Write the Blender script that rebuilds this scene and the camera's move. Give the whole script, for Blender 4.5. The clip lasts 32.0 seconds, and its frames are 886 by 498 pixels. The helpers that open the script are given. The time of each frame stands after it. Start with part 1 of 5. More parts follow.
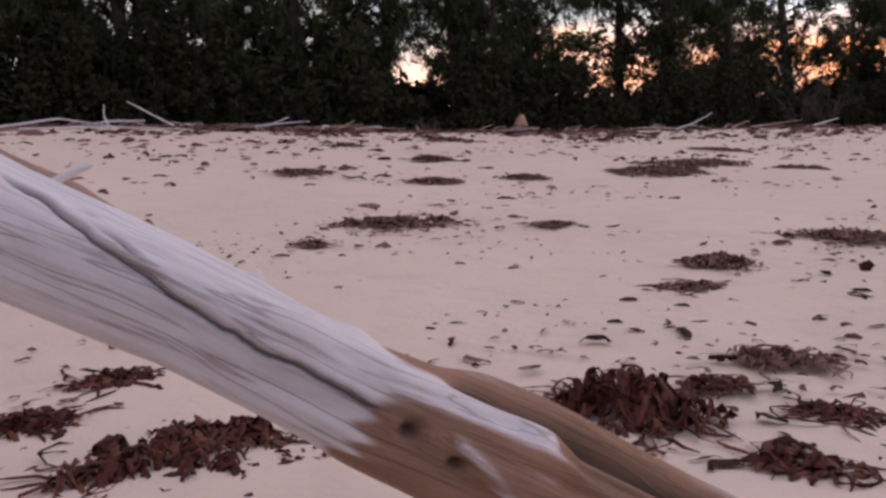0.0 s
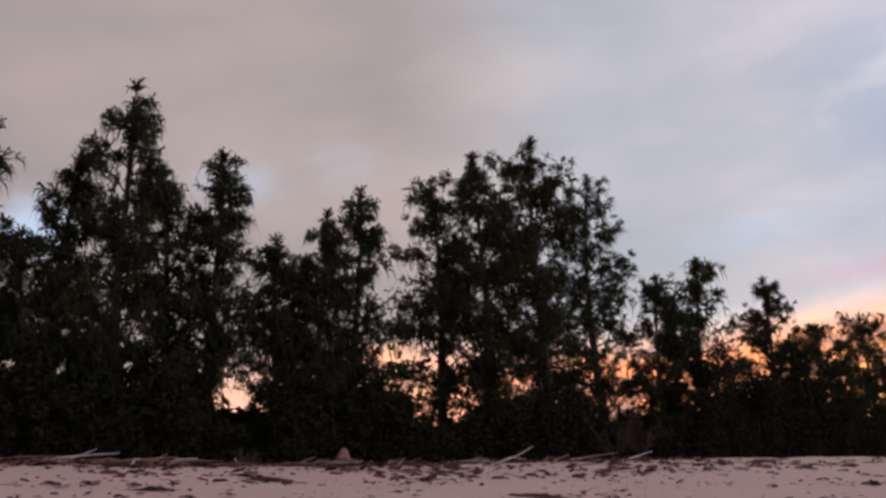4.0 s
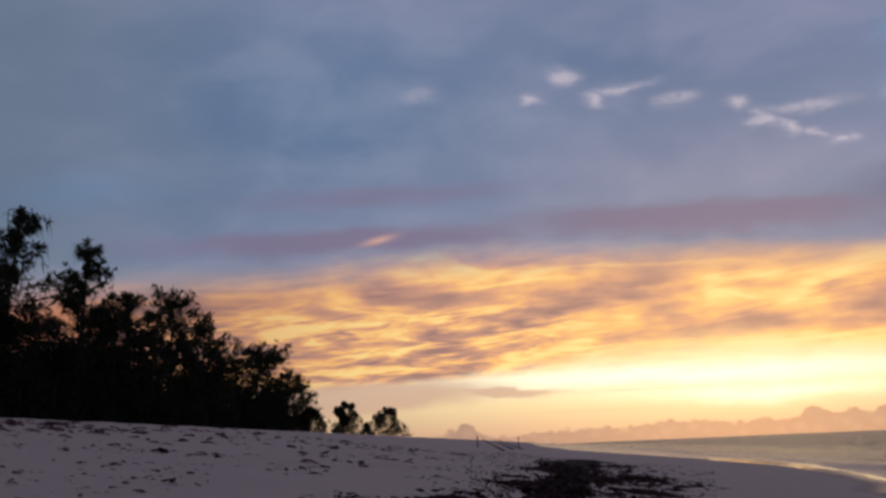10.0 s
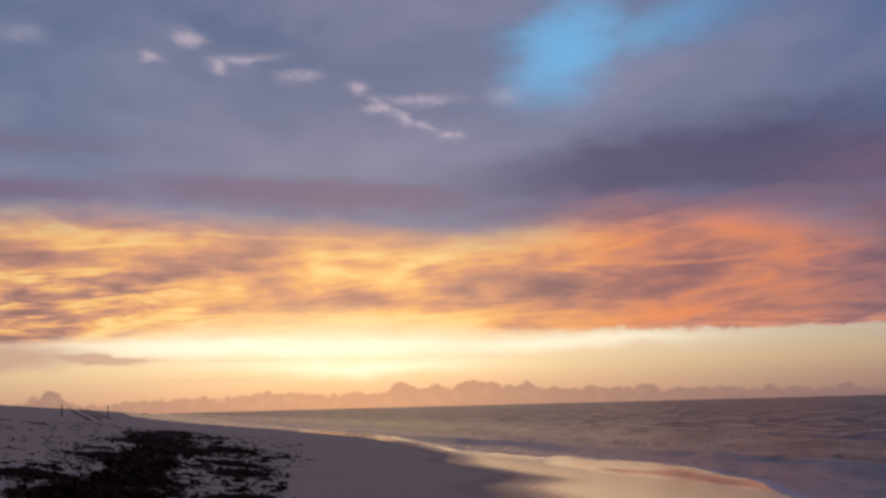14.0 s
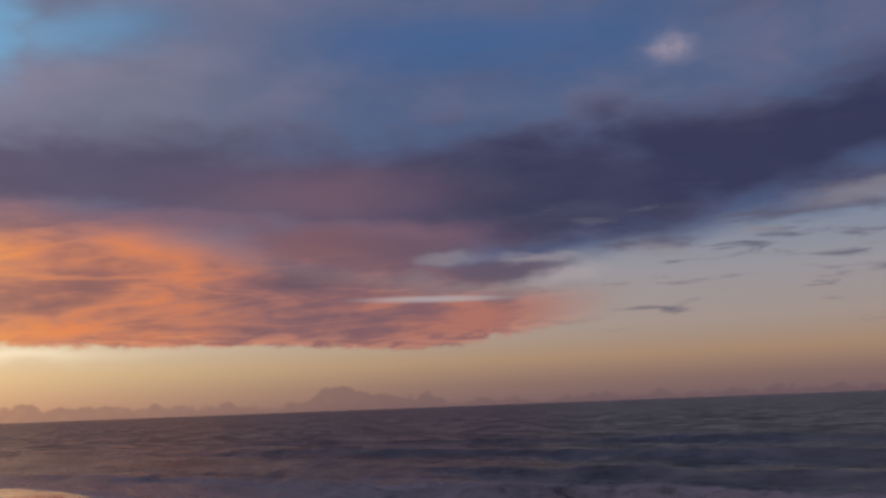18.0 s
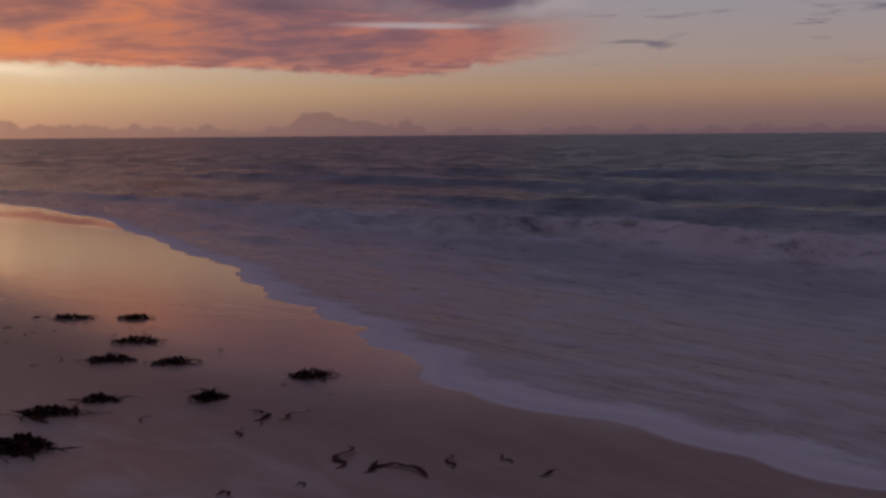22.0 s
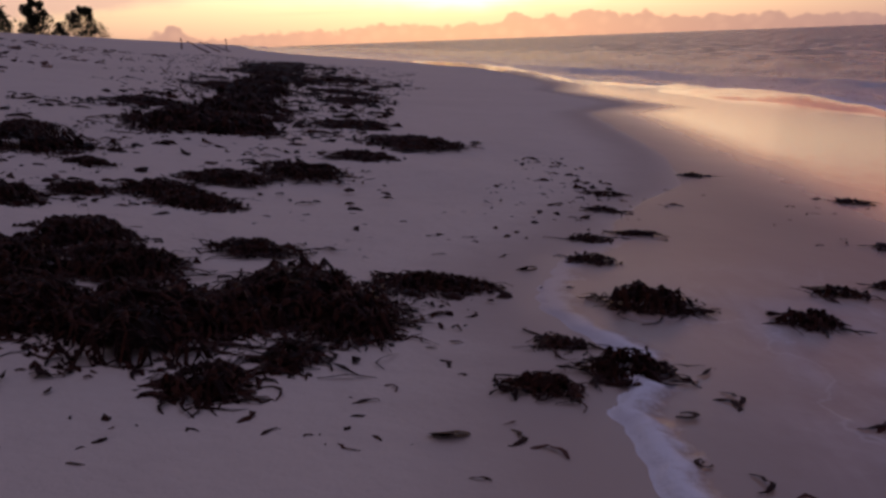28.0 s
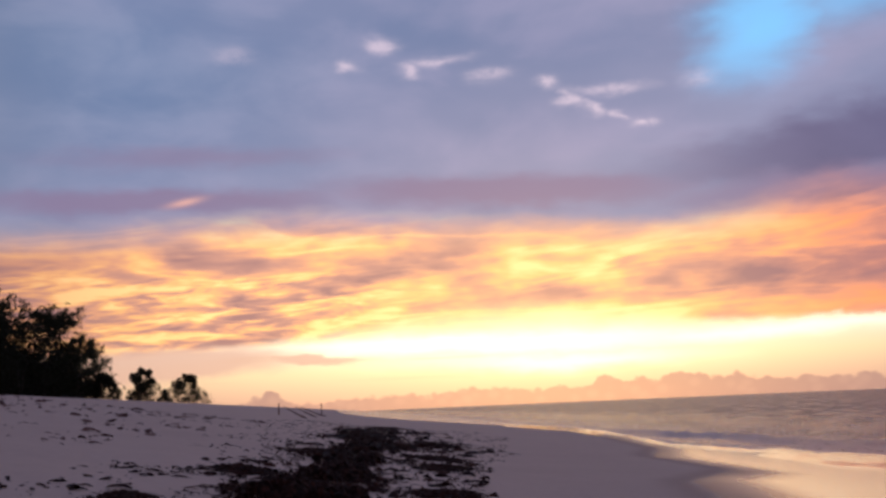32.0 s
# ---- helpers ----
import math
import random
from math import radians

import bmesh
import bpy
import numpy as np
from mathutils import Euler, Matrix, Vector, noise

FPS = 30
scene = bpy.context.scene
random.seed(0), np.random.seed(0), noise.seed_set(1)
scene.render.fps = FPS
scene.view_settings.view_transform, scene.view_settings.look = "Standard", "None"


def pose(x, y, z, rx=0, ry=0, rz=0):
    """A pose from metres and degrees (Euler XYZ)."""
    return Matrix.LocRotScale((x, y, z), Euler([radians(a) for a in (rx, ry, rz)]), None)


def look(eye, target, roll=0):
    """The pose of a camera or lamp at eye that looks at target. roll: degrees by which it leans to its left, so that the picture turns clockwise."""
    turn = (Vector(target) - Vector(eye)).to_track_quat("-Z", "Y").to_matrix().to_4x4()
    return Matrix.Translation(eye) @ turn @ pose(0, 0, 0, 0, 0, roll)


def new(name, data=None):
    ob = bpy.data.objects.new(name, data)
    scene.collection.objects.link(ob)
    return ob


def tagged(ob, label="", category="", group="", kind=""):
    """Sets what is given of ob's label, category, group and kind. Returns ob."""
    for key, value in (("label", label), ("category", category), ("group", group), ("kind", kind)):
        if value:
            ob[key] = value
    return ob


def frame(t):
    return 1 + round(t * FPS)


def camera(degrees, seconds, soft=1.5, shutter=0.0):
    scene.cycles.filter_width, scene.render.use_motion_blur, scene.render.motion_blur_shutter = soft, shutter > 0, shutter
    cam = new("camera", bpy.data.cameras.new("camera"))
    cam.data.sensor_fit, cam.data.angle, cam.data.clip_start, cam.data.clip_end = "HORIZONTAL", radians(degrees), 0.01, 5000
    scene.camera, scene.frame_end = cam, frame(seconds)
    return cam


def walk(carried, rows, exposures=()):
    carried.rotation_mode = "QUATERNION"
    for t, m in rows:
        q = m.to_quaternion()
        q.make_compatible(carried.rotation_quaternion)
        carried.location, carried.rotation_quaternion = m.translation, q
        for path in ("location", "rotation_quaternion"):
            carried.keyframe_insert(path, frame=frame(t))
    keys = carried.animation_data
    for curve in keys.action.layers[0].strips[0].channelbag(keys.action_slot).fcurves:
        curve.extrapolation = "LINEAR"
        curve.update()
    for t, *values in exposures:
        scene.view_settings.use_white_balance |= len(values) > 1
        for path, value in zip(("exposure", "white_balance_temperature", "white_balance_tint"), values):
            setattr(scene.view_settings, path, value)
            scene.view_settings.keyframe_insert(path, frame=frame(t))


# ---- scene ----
import collections

# ---- camera and its walk ----
ROWS = [
    (0.0, 0.049, -0.225, 0.960, -65.31, -1.57, -4.08),
    (0.5, 0.070, -0.203, 1.024, -64.75, 0.92, -4.67),
    (1.0, 0.083, -0.160, 1.114, -63.69, 3.77, -5.99),
    (1.5, 0.088, -0.131, 1.187, -61.85, 6.46, -5.83),
    (2.0, 0.091, -0.087, 1.259, -60.45, 9.60, -6.67),
    (2.5, 0.087, -0.027, 1.322, -59.40, 12.22, -5.99),
    (4.5, -0.017, -0.094, 1.486, -52.05, 15.66, -3.75),
    (5.0, -0.088, -0.086, 1.497, -49.36, 14.88, -3.56),
    (5.5, -0.179, -0.076, 1.503, -46.56, 14.42, -3.47),
    (6.0, -0.285, -0.032, 1.529, -43.14, 14.12, -2.89),
    (6.5, -0.369, 0.020, 1.528, -39.47, 13.98, -2.12),
    (7.0, -0.396, 0.030, 1.512, -34.25, 13.31, -1.97),
    (7.5, -0.365, 0.044, 1.516, -30.44, 12.50, -3.34),
    (8.0, -0.344, 0.039, 1.509, -27.67, 11.84, -3.15),
    (8.5, -0.339, 0.018, 1.496, -24.97, 11.67, -3.48),
    (9.0, -0.306, 0.011, 1.505, -22.44, 11.59, -4.54),
    (9.5, -0.280, 0.039, 1.488, -19.48, 11.39, -2.36),
    (10.0, -0.279, 0.027, 1.491, -16.39, 11.18, -2.42),
    (10.5, -0.277, 0.025, 1.493, -12.64, 10.70, -0.18),
    (11.0, -0.327, -0.025, 1.498, -8.93, 9.60, -0.98),
    (11.5, -0.333, -0.051, 1.485, -6.20, 8.94, -2.16),
    (12.0, -0.321, -0.059, 1.484, -4.02, 8.62, -1.81),
    (12.5, -0.298, -0.062, 1.488, -1.62, 8.49, -0.93),
    (13.0, -0.241, -0.048, 1.495, -0.00, 8.32, 0.45),
    (13.5, -0.209, -0.043, 1.504, 2.61, 8.61, -0.37),
    (15.5, -0.082, -0.024, 1.500, 17.94, 9.76, -1.44),
    (16.0, -0.055, -0.021, 1.500, 23.48, 9.86, -0.74),
    (16.5, -0.033, -0.020, 1.500, 28.38, 10.07, -0.83),
    (17.0, -0.015, -0.021, 1.500, 32.61, 10.18, -1.19),
    (17.5, 0.002, -0.023, 1.500, 36.38, 9.56, -1.58),
    (18.0, 0.020, -0.028, 1.500, 39.55, 8.88, -2.18),
    (18.5, 0.039, -0.035, 1.500, 41.63, 8.18, -2.24),
    (19.0, 0.062, -0.045, 1.500, 42.48, 6.64, -1.70),
    (19.5, 0.090, -0.059, 1.500, 43.95, 4.46, -2.22),
    (20.0, 0.127, -0.079, 1.502, 45.21, 1.83, -2.11),
    (20.5, 0.175, -0.106, 1.510, 45.04, -0.07, -0.31),
    (21.0, 0.238, -0.142, 1.550, 43.03, -2.87, -0.77),
    (21.5, 0.216, -0.122, 1.545, 42.09, -4.79, -0.62),
    (22.0, 0.197, -0.114, 1.519, 40.31, -6.48, -0.44),
    (22.5, 0.170, -0.095, 1.481, 38.92, -8.44, 0.18),
    (23.0, 0.162, -0.070, 1.428, 37.60, -10.99, 0.46),
    (23.5, 0.125, -0.046, 1.455, 36.03, -16.19, -0.68),
    (24.0, 0.201, -0.016, 1.504, 31.79, -22.10, -1.51),
    (24.5, 0.315, -0.026, 1.532, 26.82, -25.85, -1.02),
    (25.0, 0.399, -0.183, 1.453, 16.46, -27.05, -0.07),
    (25.5, 0.327, -0.128, 1.414, 9.56, -24.55, 2.10),
    (26.0, 0.266, -0.050, 1.404, 5.98, -22.48, 3.22),
    (26.5, 0.238, -0.003, 1.453, 3.22, -19.80, 2.14),
    (28.5, -0.034, 0.229, 1.399, -1.70, -9.42, -2.32),
    (29.0, -0.044, 0.235, 1.432, -2.45, -7.31, -1.30),
    (29.5, -0.049, 0.242, 1.463, -2.53, -5.20, -0.99),
    (30.0, -0.068, 0.218, 1.515, -3.11, -2.53, -1.28),
    (30.5, -0.063, 0.279, 1.540, -3.76, 0.47, -1.85),
    (31.0, -0.097, 0.291, 1.577, -4.70, 3.23, -1.80),
    (31.5, -0.114, 0.292, 1.605, -5.19, 5.93, -1.57),
    (32.0, -0.065, 0.274, 1.486, -5.56, 8.91, -2.47),
]


def aim(az, el):
    a, e = radians(az), radians(el)
    return Vector((math.sin(a) * math.cos(e), math.cos(a) * math.cos(e), math.sin(e)))


cam = camera(47.54, 32.0, soft=2.9)
walk(cam, [(t, look(Vector((x, y, z)), Vector((x, y, z)) + aim(az, el), roll)) for t, x, y, z, az, el, roll in ROWS],
     exposures=[(0.0, 2.34, 8450, 8), (1.0, 2.14, 8650, 14), (2.0, 1.85, 9200, 18), (4.5, 1.48, 9600, 20), (6.2, 1.5, 9350, 18),
                (7.2, 0.4, 6800, 9), (9.0, -0.05, 6300, 8), (10.5, -0.05, 6450, 14), (13.0, -0.08, 6720, 22),
                (16.0, -0.68, 5880, 16), (19.0, -0.3, 7400, 25), (21.0, -0.42, 7300, 27), (22.0, -0.48, 7200, 28), (23.0, -0.35, 7500, 32),
                (24.0, -0.08, 8350, 31), (25.0, 0.85, 9300, 32), (26.0, 1.42, 8850, 28), (28.5, 0.18, 6300, 25), (31.0, 0.1, 6500, 24), (32.0, 0.3, 6550, 23)])



# ---- node helpers ----
def srgb(r, g, b, k=1.0):
    f = lambda v: (v / 255 / 12.92 if v / 255 <= 0.04045 else ((v / 255 + 0.055) / 1.055) ** 2.4)
    return (f(r) * k, f(g) * k, f(b) * k)


class Sock:
    """A node socket with arithmetic."""

    def __init__(self, tree, s):
        self.tree, self.s = tree, s

    def op(self, kind, *others):
        n = self.tree.nodes.new("ShaderNodeMath")
        n.operation = kind
        for i, v in enumerate((self, *others)):
            if isinstance(v, Sock):
                self.tree.links.new(v.s, n.inputs[i])
            else:
                n.inputs[i].default_value = v
        return Sock(self.tree, n.outputs[0])

    def __add__(self, o): return self.op("ADD", o)
    def __sub__(self, o): return self.op("SUBTRACT", o)
    def __mul__(self, o): return self.op("MULTIPLY", o)
    def __truediv__(self, o): return self.op("DIVIDE", o)
    def __neg__(self): return self * -1.0
    def __radd__(self, o): return self.op("ADD", o)
    def __rmul__(self, o): return self.op("MULTIPLY", o)
    def __rsub__(self, o): return (self * -1.0) + o
    def abs(self): return self.op("ABSOLUTE")
    def max(self, o): return self.op("MAXIMUM", o)
    def min(self, o): return self.op("MINIMUM", o)
    def clamp(self): return self.max(0.0).min(1.0)
    def exp(self): return self.op("EXPONENT")
    def pow(self, o): return self.op("POWER", o)

    def step(self, lo, hi):
        n = self.tree.nodes.new("ShaderNodeMapRange")
        n.interpolation_type = "SMOOTHSTEP"
        self.tree.links.new(self.s, n.inputs["Value"])
        for key, v in (("From Min", lo), ("From Max", hi)):
            if isinstance(v, Sock):
                self.tree.links.new(v.s, n.inputs[key])
            else:
                n.inputs[key].default_value = v
        return Sock(self.tree, n.outputs["Result"])

    def ramp(self, lo, hi, stops):
        """Colours along this value: stops of (value, (r, g, b))."""
        n = self.tree.nodes.new("ShaderNodeValToRGB")
        t = (self - lo) * (1.0 / (hi - lo))
        self.tree.links.new(t.s, n.inputs[0])
        e = n.color_ramp.elements
        while len(e) < len(stops):
            e.new(0.5)
        for i, (v, c) in enumerate(stops):
            e[i].position = (v - lo) / (hi - lo)
            e[i].color = (*c, 1)
        return Sock(self.tree, n.outputs[0])

    def curve(self, lo, hi, stops):
        """A number along this value, by stops of (value, number) with numbers from 0 to 20."""
        return self.ramp(lo, hi, [(v, (k / 20,) * 3) for v, k in stops]) * 20.0


def mix(tree, fac, a, b):
    n = tree.nodes.new("ShaderNodeMix")
    n.data_type = "RGBA"
    for i, v in ((0, fac), (6, a), (7, b)):
        if isinstance(v, Sock):
            tree.links.new(v.s, n.inputs[i])
        elif i:
            n.inputs[i].default_value = (*v, 1)
        else:
            n.inputs[0].default_value = v
    return Sock(tree, n.outputs[2])


def vec(tree, x, y, z):
    n = tree.nodes.new("ShaderNodeCombineXYZ")
    for i, v in enumerate((x, y, z)):
        if isinstance(v, Sock):
            tree.links.new(v.s, n.inputs[i])
        else:
            n.inputs[i].default_value = v
    return Sock(tree, n.outputs[0])


def noise_tex(tree, v, scale, detail=3.0, rough=0.5, distort=0.0):
    n = tree.nodes.new("ShaderNodeTexNoise")
    if v is not None:
        tree.links.new(v.s, n.inputs["Vector"])
    n.inputs["Scale"].default_value, n.inputs["Detail"].default_value = scale, detail
    n.inputs["Roughness"].default_value, n.inputs["Distortion"].default_value = rough, distort
    return Sock(tree, n.outputs["Fac"])


# ---- world: a sunset sky of broken cloud ----
def make_sky():
    world = bpy.data.worlds.new("sky")
    world.use_nodes = True
    T = world.node_tree
    T.nodes.clear()
    geo = T.nodes.new("ShaderNodeTexCoord")
    sep = T.nodes.new("ShaderNodeSeparateXYZ")
    T.links.new(geo.outputs["Generated"], sep.inputs[0])
    X, Y, Z = (Sock(T, o) for o in sep.outputs)
    az0 = X.op("ARCTAN2", Y) * 57.2958
    el0 = Z.op("ARCSINE") * 57.2958

    def n(sa, se, seed, detail=4.0, rough=0.5, distort=0.0, az=az0, el=el0):
        return noise_tex(T, vec(T, az * sa, el * se, seed), 1.0, detail, rough, distort)

    wa, we = n(0.09, 0.25, 3.1, 3) - 0.5, n(0.11, 0.35, 7.7, 4) - 0.5
    fa, fe = n(0.5, 1.1, 12.0, 3) - 0.5, n(0.5, 1.2, 15.0, 3) - 0.5
    az = az0 + wa * 7.0 + fa * 1.6
    el = el0 + we * 1.6 + fe * 0.7

    def blob(a, e, ra, re, slope=0.0, soft=True):
        """A soft patch of cloud round azimuth a and elevation e."""
        A, E = (az if soft else az0), (el if soft else el0)
        da = (A - a) * (1.0 / ra)
        de = (E - e - (A - a) * slope) * (1.0 / re)
        return (-(da * da + de * de)).exp()

    # clear air behind the cloud: warm towards the sun, cold away from it
    warm = (-((az0 + 1.0) * (1 / 27.0)).pow(2.0)).exp()
    hot = el0.ramp(-2, 40, [(-2, srgb(120, 90, 90)), (0, srgb(204, 162, 138)), (0.9, srgb(228, 190, 152)), (2.2, srgb(250, 226, 172)),
                            (3.6, srgb(255, 244, 205)), (6, srgb(255, 210, 135)), (11, srgb(200, 150, 130)), (17, srgb(105, 150, 205)), (40, srgb(80, 120, 175))])
    cold = el0.ramp(-2, 40, [(-2, srgb(80, 70, 80)), (0, srgb(122, 104, 112)), (1.2, srgb(142, 120, 116)), (2.5, srgb(176, 150, 126)),
                             (4.2, srgb(172, 163, 157)), (7, srgb(160, 166, 176)), (11, srgb(112, 145, 178)), (17, srgb(78, 128, 180)), (40, srgb(55, 95, 150))])
    sky = mix(T, warm, cold, hot)
    south = el0.ramp(-2, 40, [(-2, srgb(90, 76, 80)), (0, srgb(150, 120, 116)), (6, srgb(172, 136, 128)), (12, srgb(150, 130, 136)), (40, srgb(100, 105, 130))])
    sky = mix(T, az0.step(-34, -56), sky, south)
    sky = mix(T, blob(-58.4, 11.0, 2.2, 1.6, 0, False) * 0.9, sky, srgb(250, 176, 110))
    glow = blob(-4, 3.4, 12, 0.55, 0.0).max(blob(1, 2.4, 7, 0.5) * 0.8).max(blob(12, 3.4, 7, 0.4) * 0.7)
    sky = mix(T, glow * 0.9, sky, srgb(255, 252, 222, 1.2))

    # high sheet of grey-lilac cloud with blue holes
    fine = n(0.15, 0.30, 21.0, 5, 0.5, 0.25)
    broad = n(0.05, 0.13, 33.0, 3)
    lilac = mix(T, (broad * 2.2 - 0.6).clamp(), srgb(98, 116, 148), srgb(132, 138, 164))
    lilac = mix(T, fine.step(0.40, 0.74) * 0.35, lilac, srgb(152, 150, 176))
    lilac = mix(T, blob(-24, 19, 13, 6) * 0.8, lilac, mix(T, fine.step(0.3, 0.7), srgb(84, 112, 146), srgb(112, 132, 160)))
    lilac = mix(T, az0.step(-22, -42) * 0.9, lilac, mix(T, (broad * 1.7 + fine * 0.4 - 0.55).clamp(), srgb(87, 105, 128), srgb(112, 125, 143)))
    lilac = mix(T, az0.step(-44, -58) * 0.9, lilac, mix(T, (broad * 1.7 + fine * 0.4 - 0.55).clamp(), srgb(84, 89, 103), srgb(106, 106, 116)))
    lilac = mix(T, az0.step(22, 40) * 0.85, lilac, mix(T, fine.step(0.35, 0.7), srgb(74, 104, 150), srgb(106, 116, 150)))
    holes = blob(13.4, 19.6, 4.4, 3.4, 0.3).max(blob(20, 20.8, 8, 2.0, 0.15) * 0.75).max(blob(42, 20.3, 17, 3.0, -0.02) * 0.8)
    holes = holes.max(blob(-66, 19.5, 3.6, 2.0) * 0.5).max(blob(-36, 14.5, 8, 1.8) * 0.45).max(blob(-78, 17, 3.5, 2.0) * 0.85).max(blob(-59, 20.5, 5, 2.2) * 0.4)
    bluec = mix(T, az0.step(15, 30), srgb(112, 188, 234), srgb(60, 108, 164))
    bluec = mix(T, az0.step(-20, -30), bluec, srgb(112, 144, 184))
    deck = mix(T, (holes + (fine - 0.5) * 0.4).step(0.15, 1.1), lilac, bluec)
    # slate bands
    mid = az0.curve(0, 90, [(0, 12.4), (12, 12.6), (22, 13.3), (34, 12.8), (46, 11.7), (58, 12.9), (70, 15.2), (90, 16)])
    thick = az0.curve(0, 90, [(0, 0.6), (10, 1.3), (20, 2.9), (34, 3.6), (46, 4.3), (58, 3.4), (70, 3.0), (90, 2.5)])
    slate = 1.0 - ((el - mid).abs() / thick) + (fine - 0.5) * 1.7 + (broad - 0.5) * 1.2
    deck = mix(T, slate.step(-0.3, 0.7) * az0.step(2, 16) * 0.95, deck, mix(T, (fine - 0.5) * 1.2 + az0.step(12, 58), srgb(86, 86, 119), srgb(50, 56, 93)))
    deck = mix(T, n(0.10, 0.45, 28.0, 4, 0.5, 0.4).step(0.48, 0.8) * az0.step(30, 44) * 0.4, deck, srgb(98, 98, 126))
    mauve = blob(-22, 11.7, 12, 0.8, 0.02).max(blob(-2, 11.9, 12, 1.0, -0.03)).max(blob(-20, 14.3, 10, 0.8, 0.03) * 0.6).max(blob(20, 10.8, 14, 1.0, -0.02)).max(blob(36, 9.6, 8, 1.4, -0.03)).max(blob(32, 12.0, 11, 2.3, -0.02) * 0.62)
    deck = mix(T, mauve.step(0.1, 0.9) * 0.85, deck, mix(T, az0.step(8, 36), srgb(118, 106, 134), srgb(134, 104, 124)))
    # small lit puffs
    knots = n(1.1, 1.7, 41.0, 4, 0.6)
    puffs = blob(-8.1, 20.6, 0.75, 0.45).max(blob(-6.6, 19.1, 0.7, 0.3)).max(blob(-11, 19.3, 0.6, 0.28)).max(blob(-4.8, 19.6, 1.5, 0.25, 0.12) * 0.9)
    puffs = puffs.max(blob(-1.5, 18.6, 0.9, 0.4) * 0.7).max(blob(1.7, 17.9, 0.55, 0.4)).max(blob(2.3, 17.0, 0.4, 0.4)).max(blob(3.1, 16.4, 0.6, 0.3, -0.4)).max(blob(4.4, 15.9, 0.6, 0.22, -0.3))
    puffs = puffs.max(blob(5.8, 15.35, 0.7, 0.22, -0.1)).max(blob(6.6, 15.3, 0.4, 0.25) * 0.8).max(blob(4.6, 17.3, 1.9, 0.28, -0.04) * 0.75).max(blob(53, 19.3, 1.3, 0.7) * 0.7)
    puffs = puffs.max(blob(-17, 20, 1.0, 0.5) * 0.35).max(blob(10, 17.2, 1.2, 0.4) * 0.5)
    deck = mix(T, (puffs * (knots * 2.4 - 0.3).clamp() * 1.15).clamp() * 0.62, deck, srgb(206, 194, 204))
    hi = el.step(az0.curve(-90, 80, [(-90, 7), (-38, 9.5), (0, 9.5), (30, 7.4), (42, 7.2), (50, 8.4), (60, 9.6), (80, 11)]) - 0.6,
                 az0.curve(-90, 80, [(-90, 11), (-38, 11), (0, 11), (30, 8.9), (42, 8.2), (50, 9.4), (60, 10.6), (80, 12)]))
    sky = mix(T, hi, sky, deck)

    bridge = blob(35, 8.9, 8, 1.5, -0.05).max(blob(42.5, 7.6, 4.0, 0.9, 0.03) * 0.8)
    sky = mix(T, (bridge + (fine - 0.5) * 0.5).step(0.2, 0.75) * 0.9, sky, mix(T, az0.step(30, 44), srgb(130, 96, 110), srgb(98, 88, 112)))

    # lit underside of the lower cloud
    top = az0.curve(-60, 60, [(-60, 9.0), (-36, 9.7), (-24, 10.3), (-13, 11.0), (-3, 10.2), (5, 9.5), (11, 10.1), (16, 11.2), (22, 10.6), (32, 8.8), (46, 6.6), (60, 6)])
    bot = az0.curve(-60, 60, [(-60, 2.4), (-30, 3.2), (-16, 3.7), (-8, 4.2), (0, 4.4), (8, 4.1), (20, 3.8), (38, 3.2), (48, 4.2), (60, 6.0)])
    e2 = el0 + we * 0.9 + fe * 0.5
    near = (-((az0 + 2.0) * (1 / 9.0)).pow(2.0)).exp()
    inside = e2.step(bot - 0.25 - near * 0.5, bot + 0.3 + near * 1.6) * (1.0 - e2.step(top - 1.9, top + 0.9)) * (1.0 - (az0 + wa * 3.0 + (e2 - 6.0) * -0.9).step(43, 51))
    scallop = n(1.1, 1.6, 66.0, 3, 0.5) - 0.5
    inside = inside * (1.0 - (e2 + scallop * 1.1).step(bot + 0.25, bot - 0.15) * az0.step(8, 16))
    inside = inside * az0.step(-66, -44)
    t1 = az0 * 0.985 + el0 * 0.17
    t2 = el0 - az0 * 0.05
    stripes = n(0.13, 0.55, 51.0, 4, 0.5, 0.4, t1, t2)
    ripples = n(0.42, 2.3, 57.0, 3, 0.5, 0.9, t1, t2)
    body = n(0.12, 0.36, 61.0, 3, 0.5, 0.35)
    folds = (1.0 - (n(0.10, 0.75, 53.0, 4, 0.5, 0.7, t1, t2) - 0.5).abs() * 9.0).max(0.0)
    lump = n(0.28, 0.62, 64.0, 3, 0.5, 0.3)
    rip = (1.0 - az0.step(-16, -4)) * (1.0 - e2.step(6.2, 8.6))
    shade = 0.50 + (body - 0.5) * 1.9 + (stripes - 0.5) * (rip * 0.8 + 0.6) + (ripples - 0.5) * (rip * 1.9 + 0.25) + (lump - 0.5) * 0.8 + (folds - 0.3) * (0.22 + rip * 0.3)
    shade = shade + blob(-9, 7.5, 6, 0.9, 0.06) * -0.36 + blob(1, 5.6, 6, 0.8, 0.03) * -0.26 + blob(10, 5.1, 2.6, 0.5) * -0.25
    shade = shade + blob(-21, 8.6, 5, 0.5) * -0.2 + blob(-13, 9.7, 9, 0.6, -0.03) * 0.34 + blob(-0.5, 8.2, 3.6, 1.2) * 0.32 + blob(-3, 4.7, 13, 0.8) * 0.42
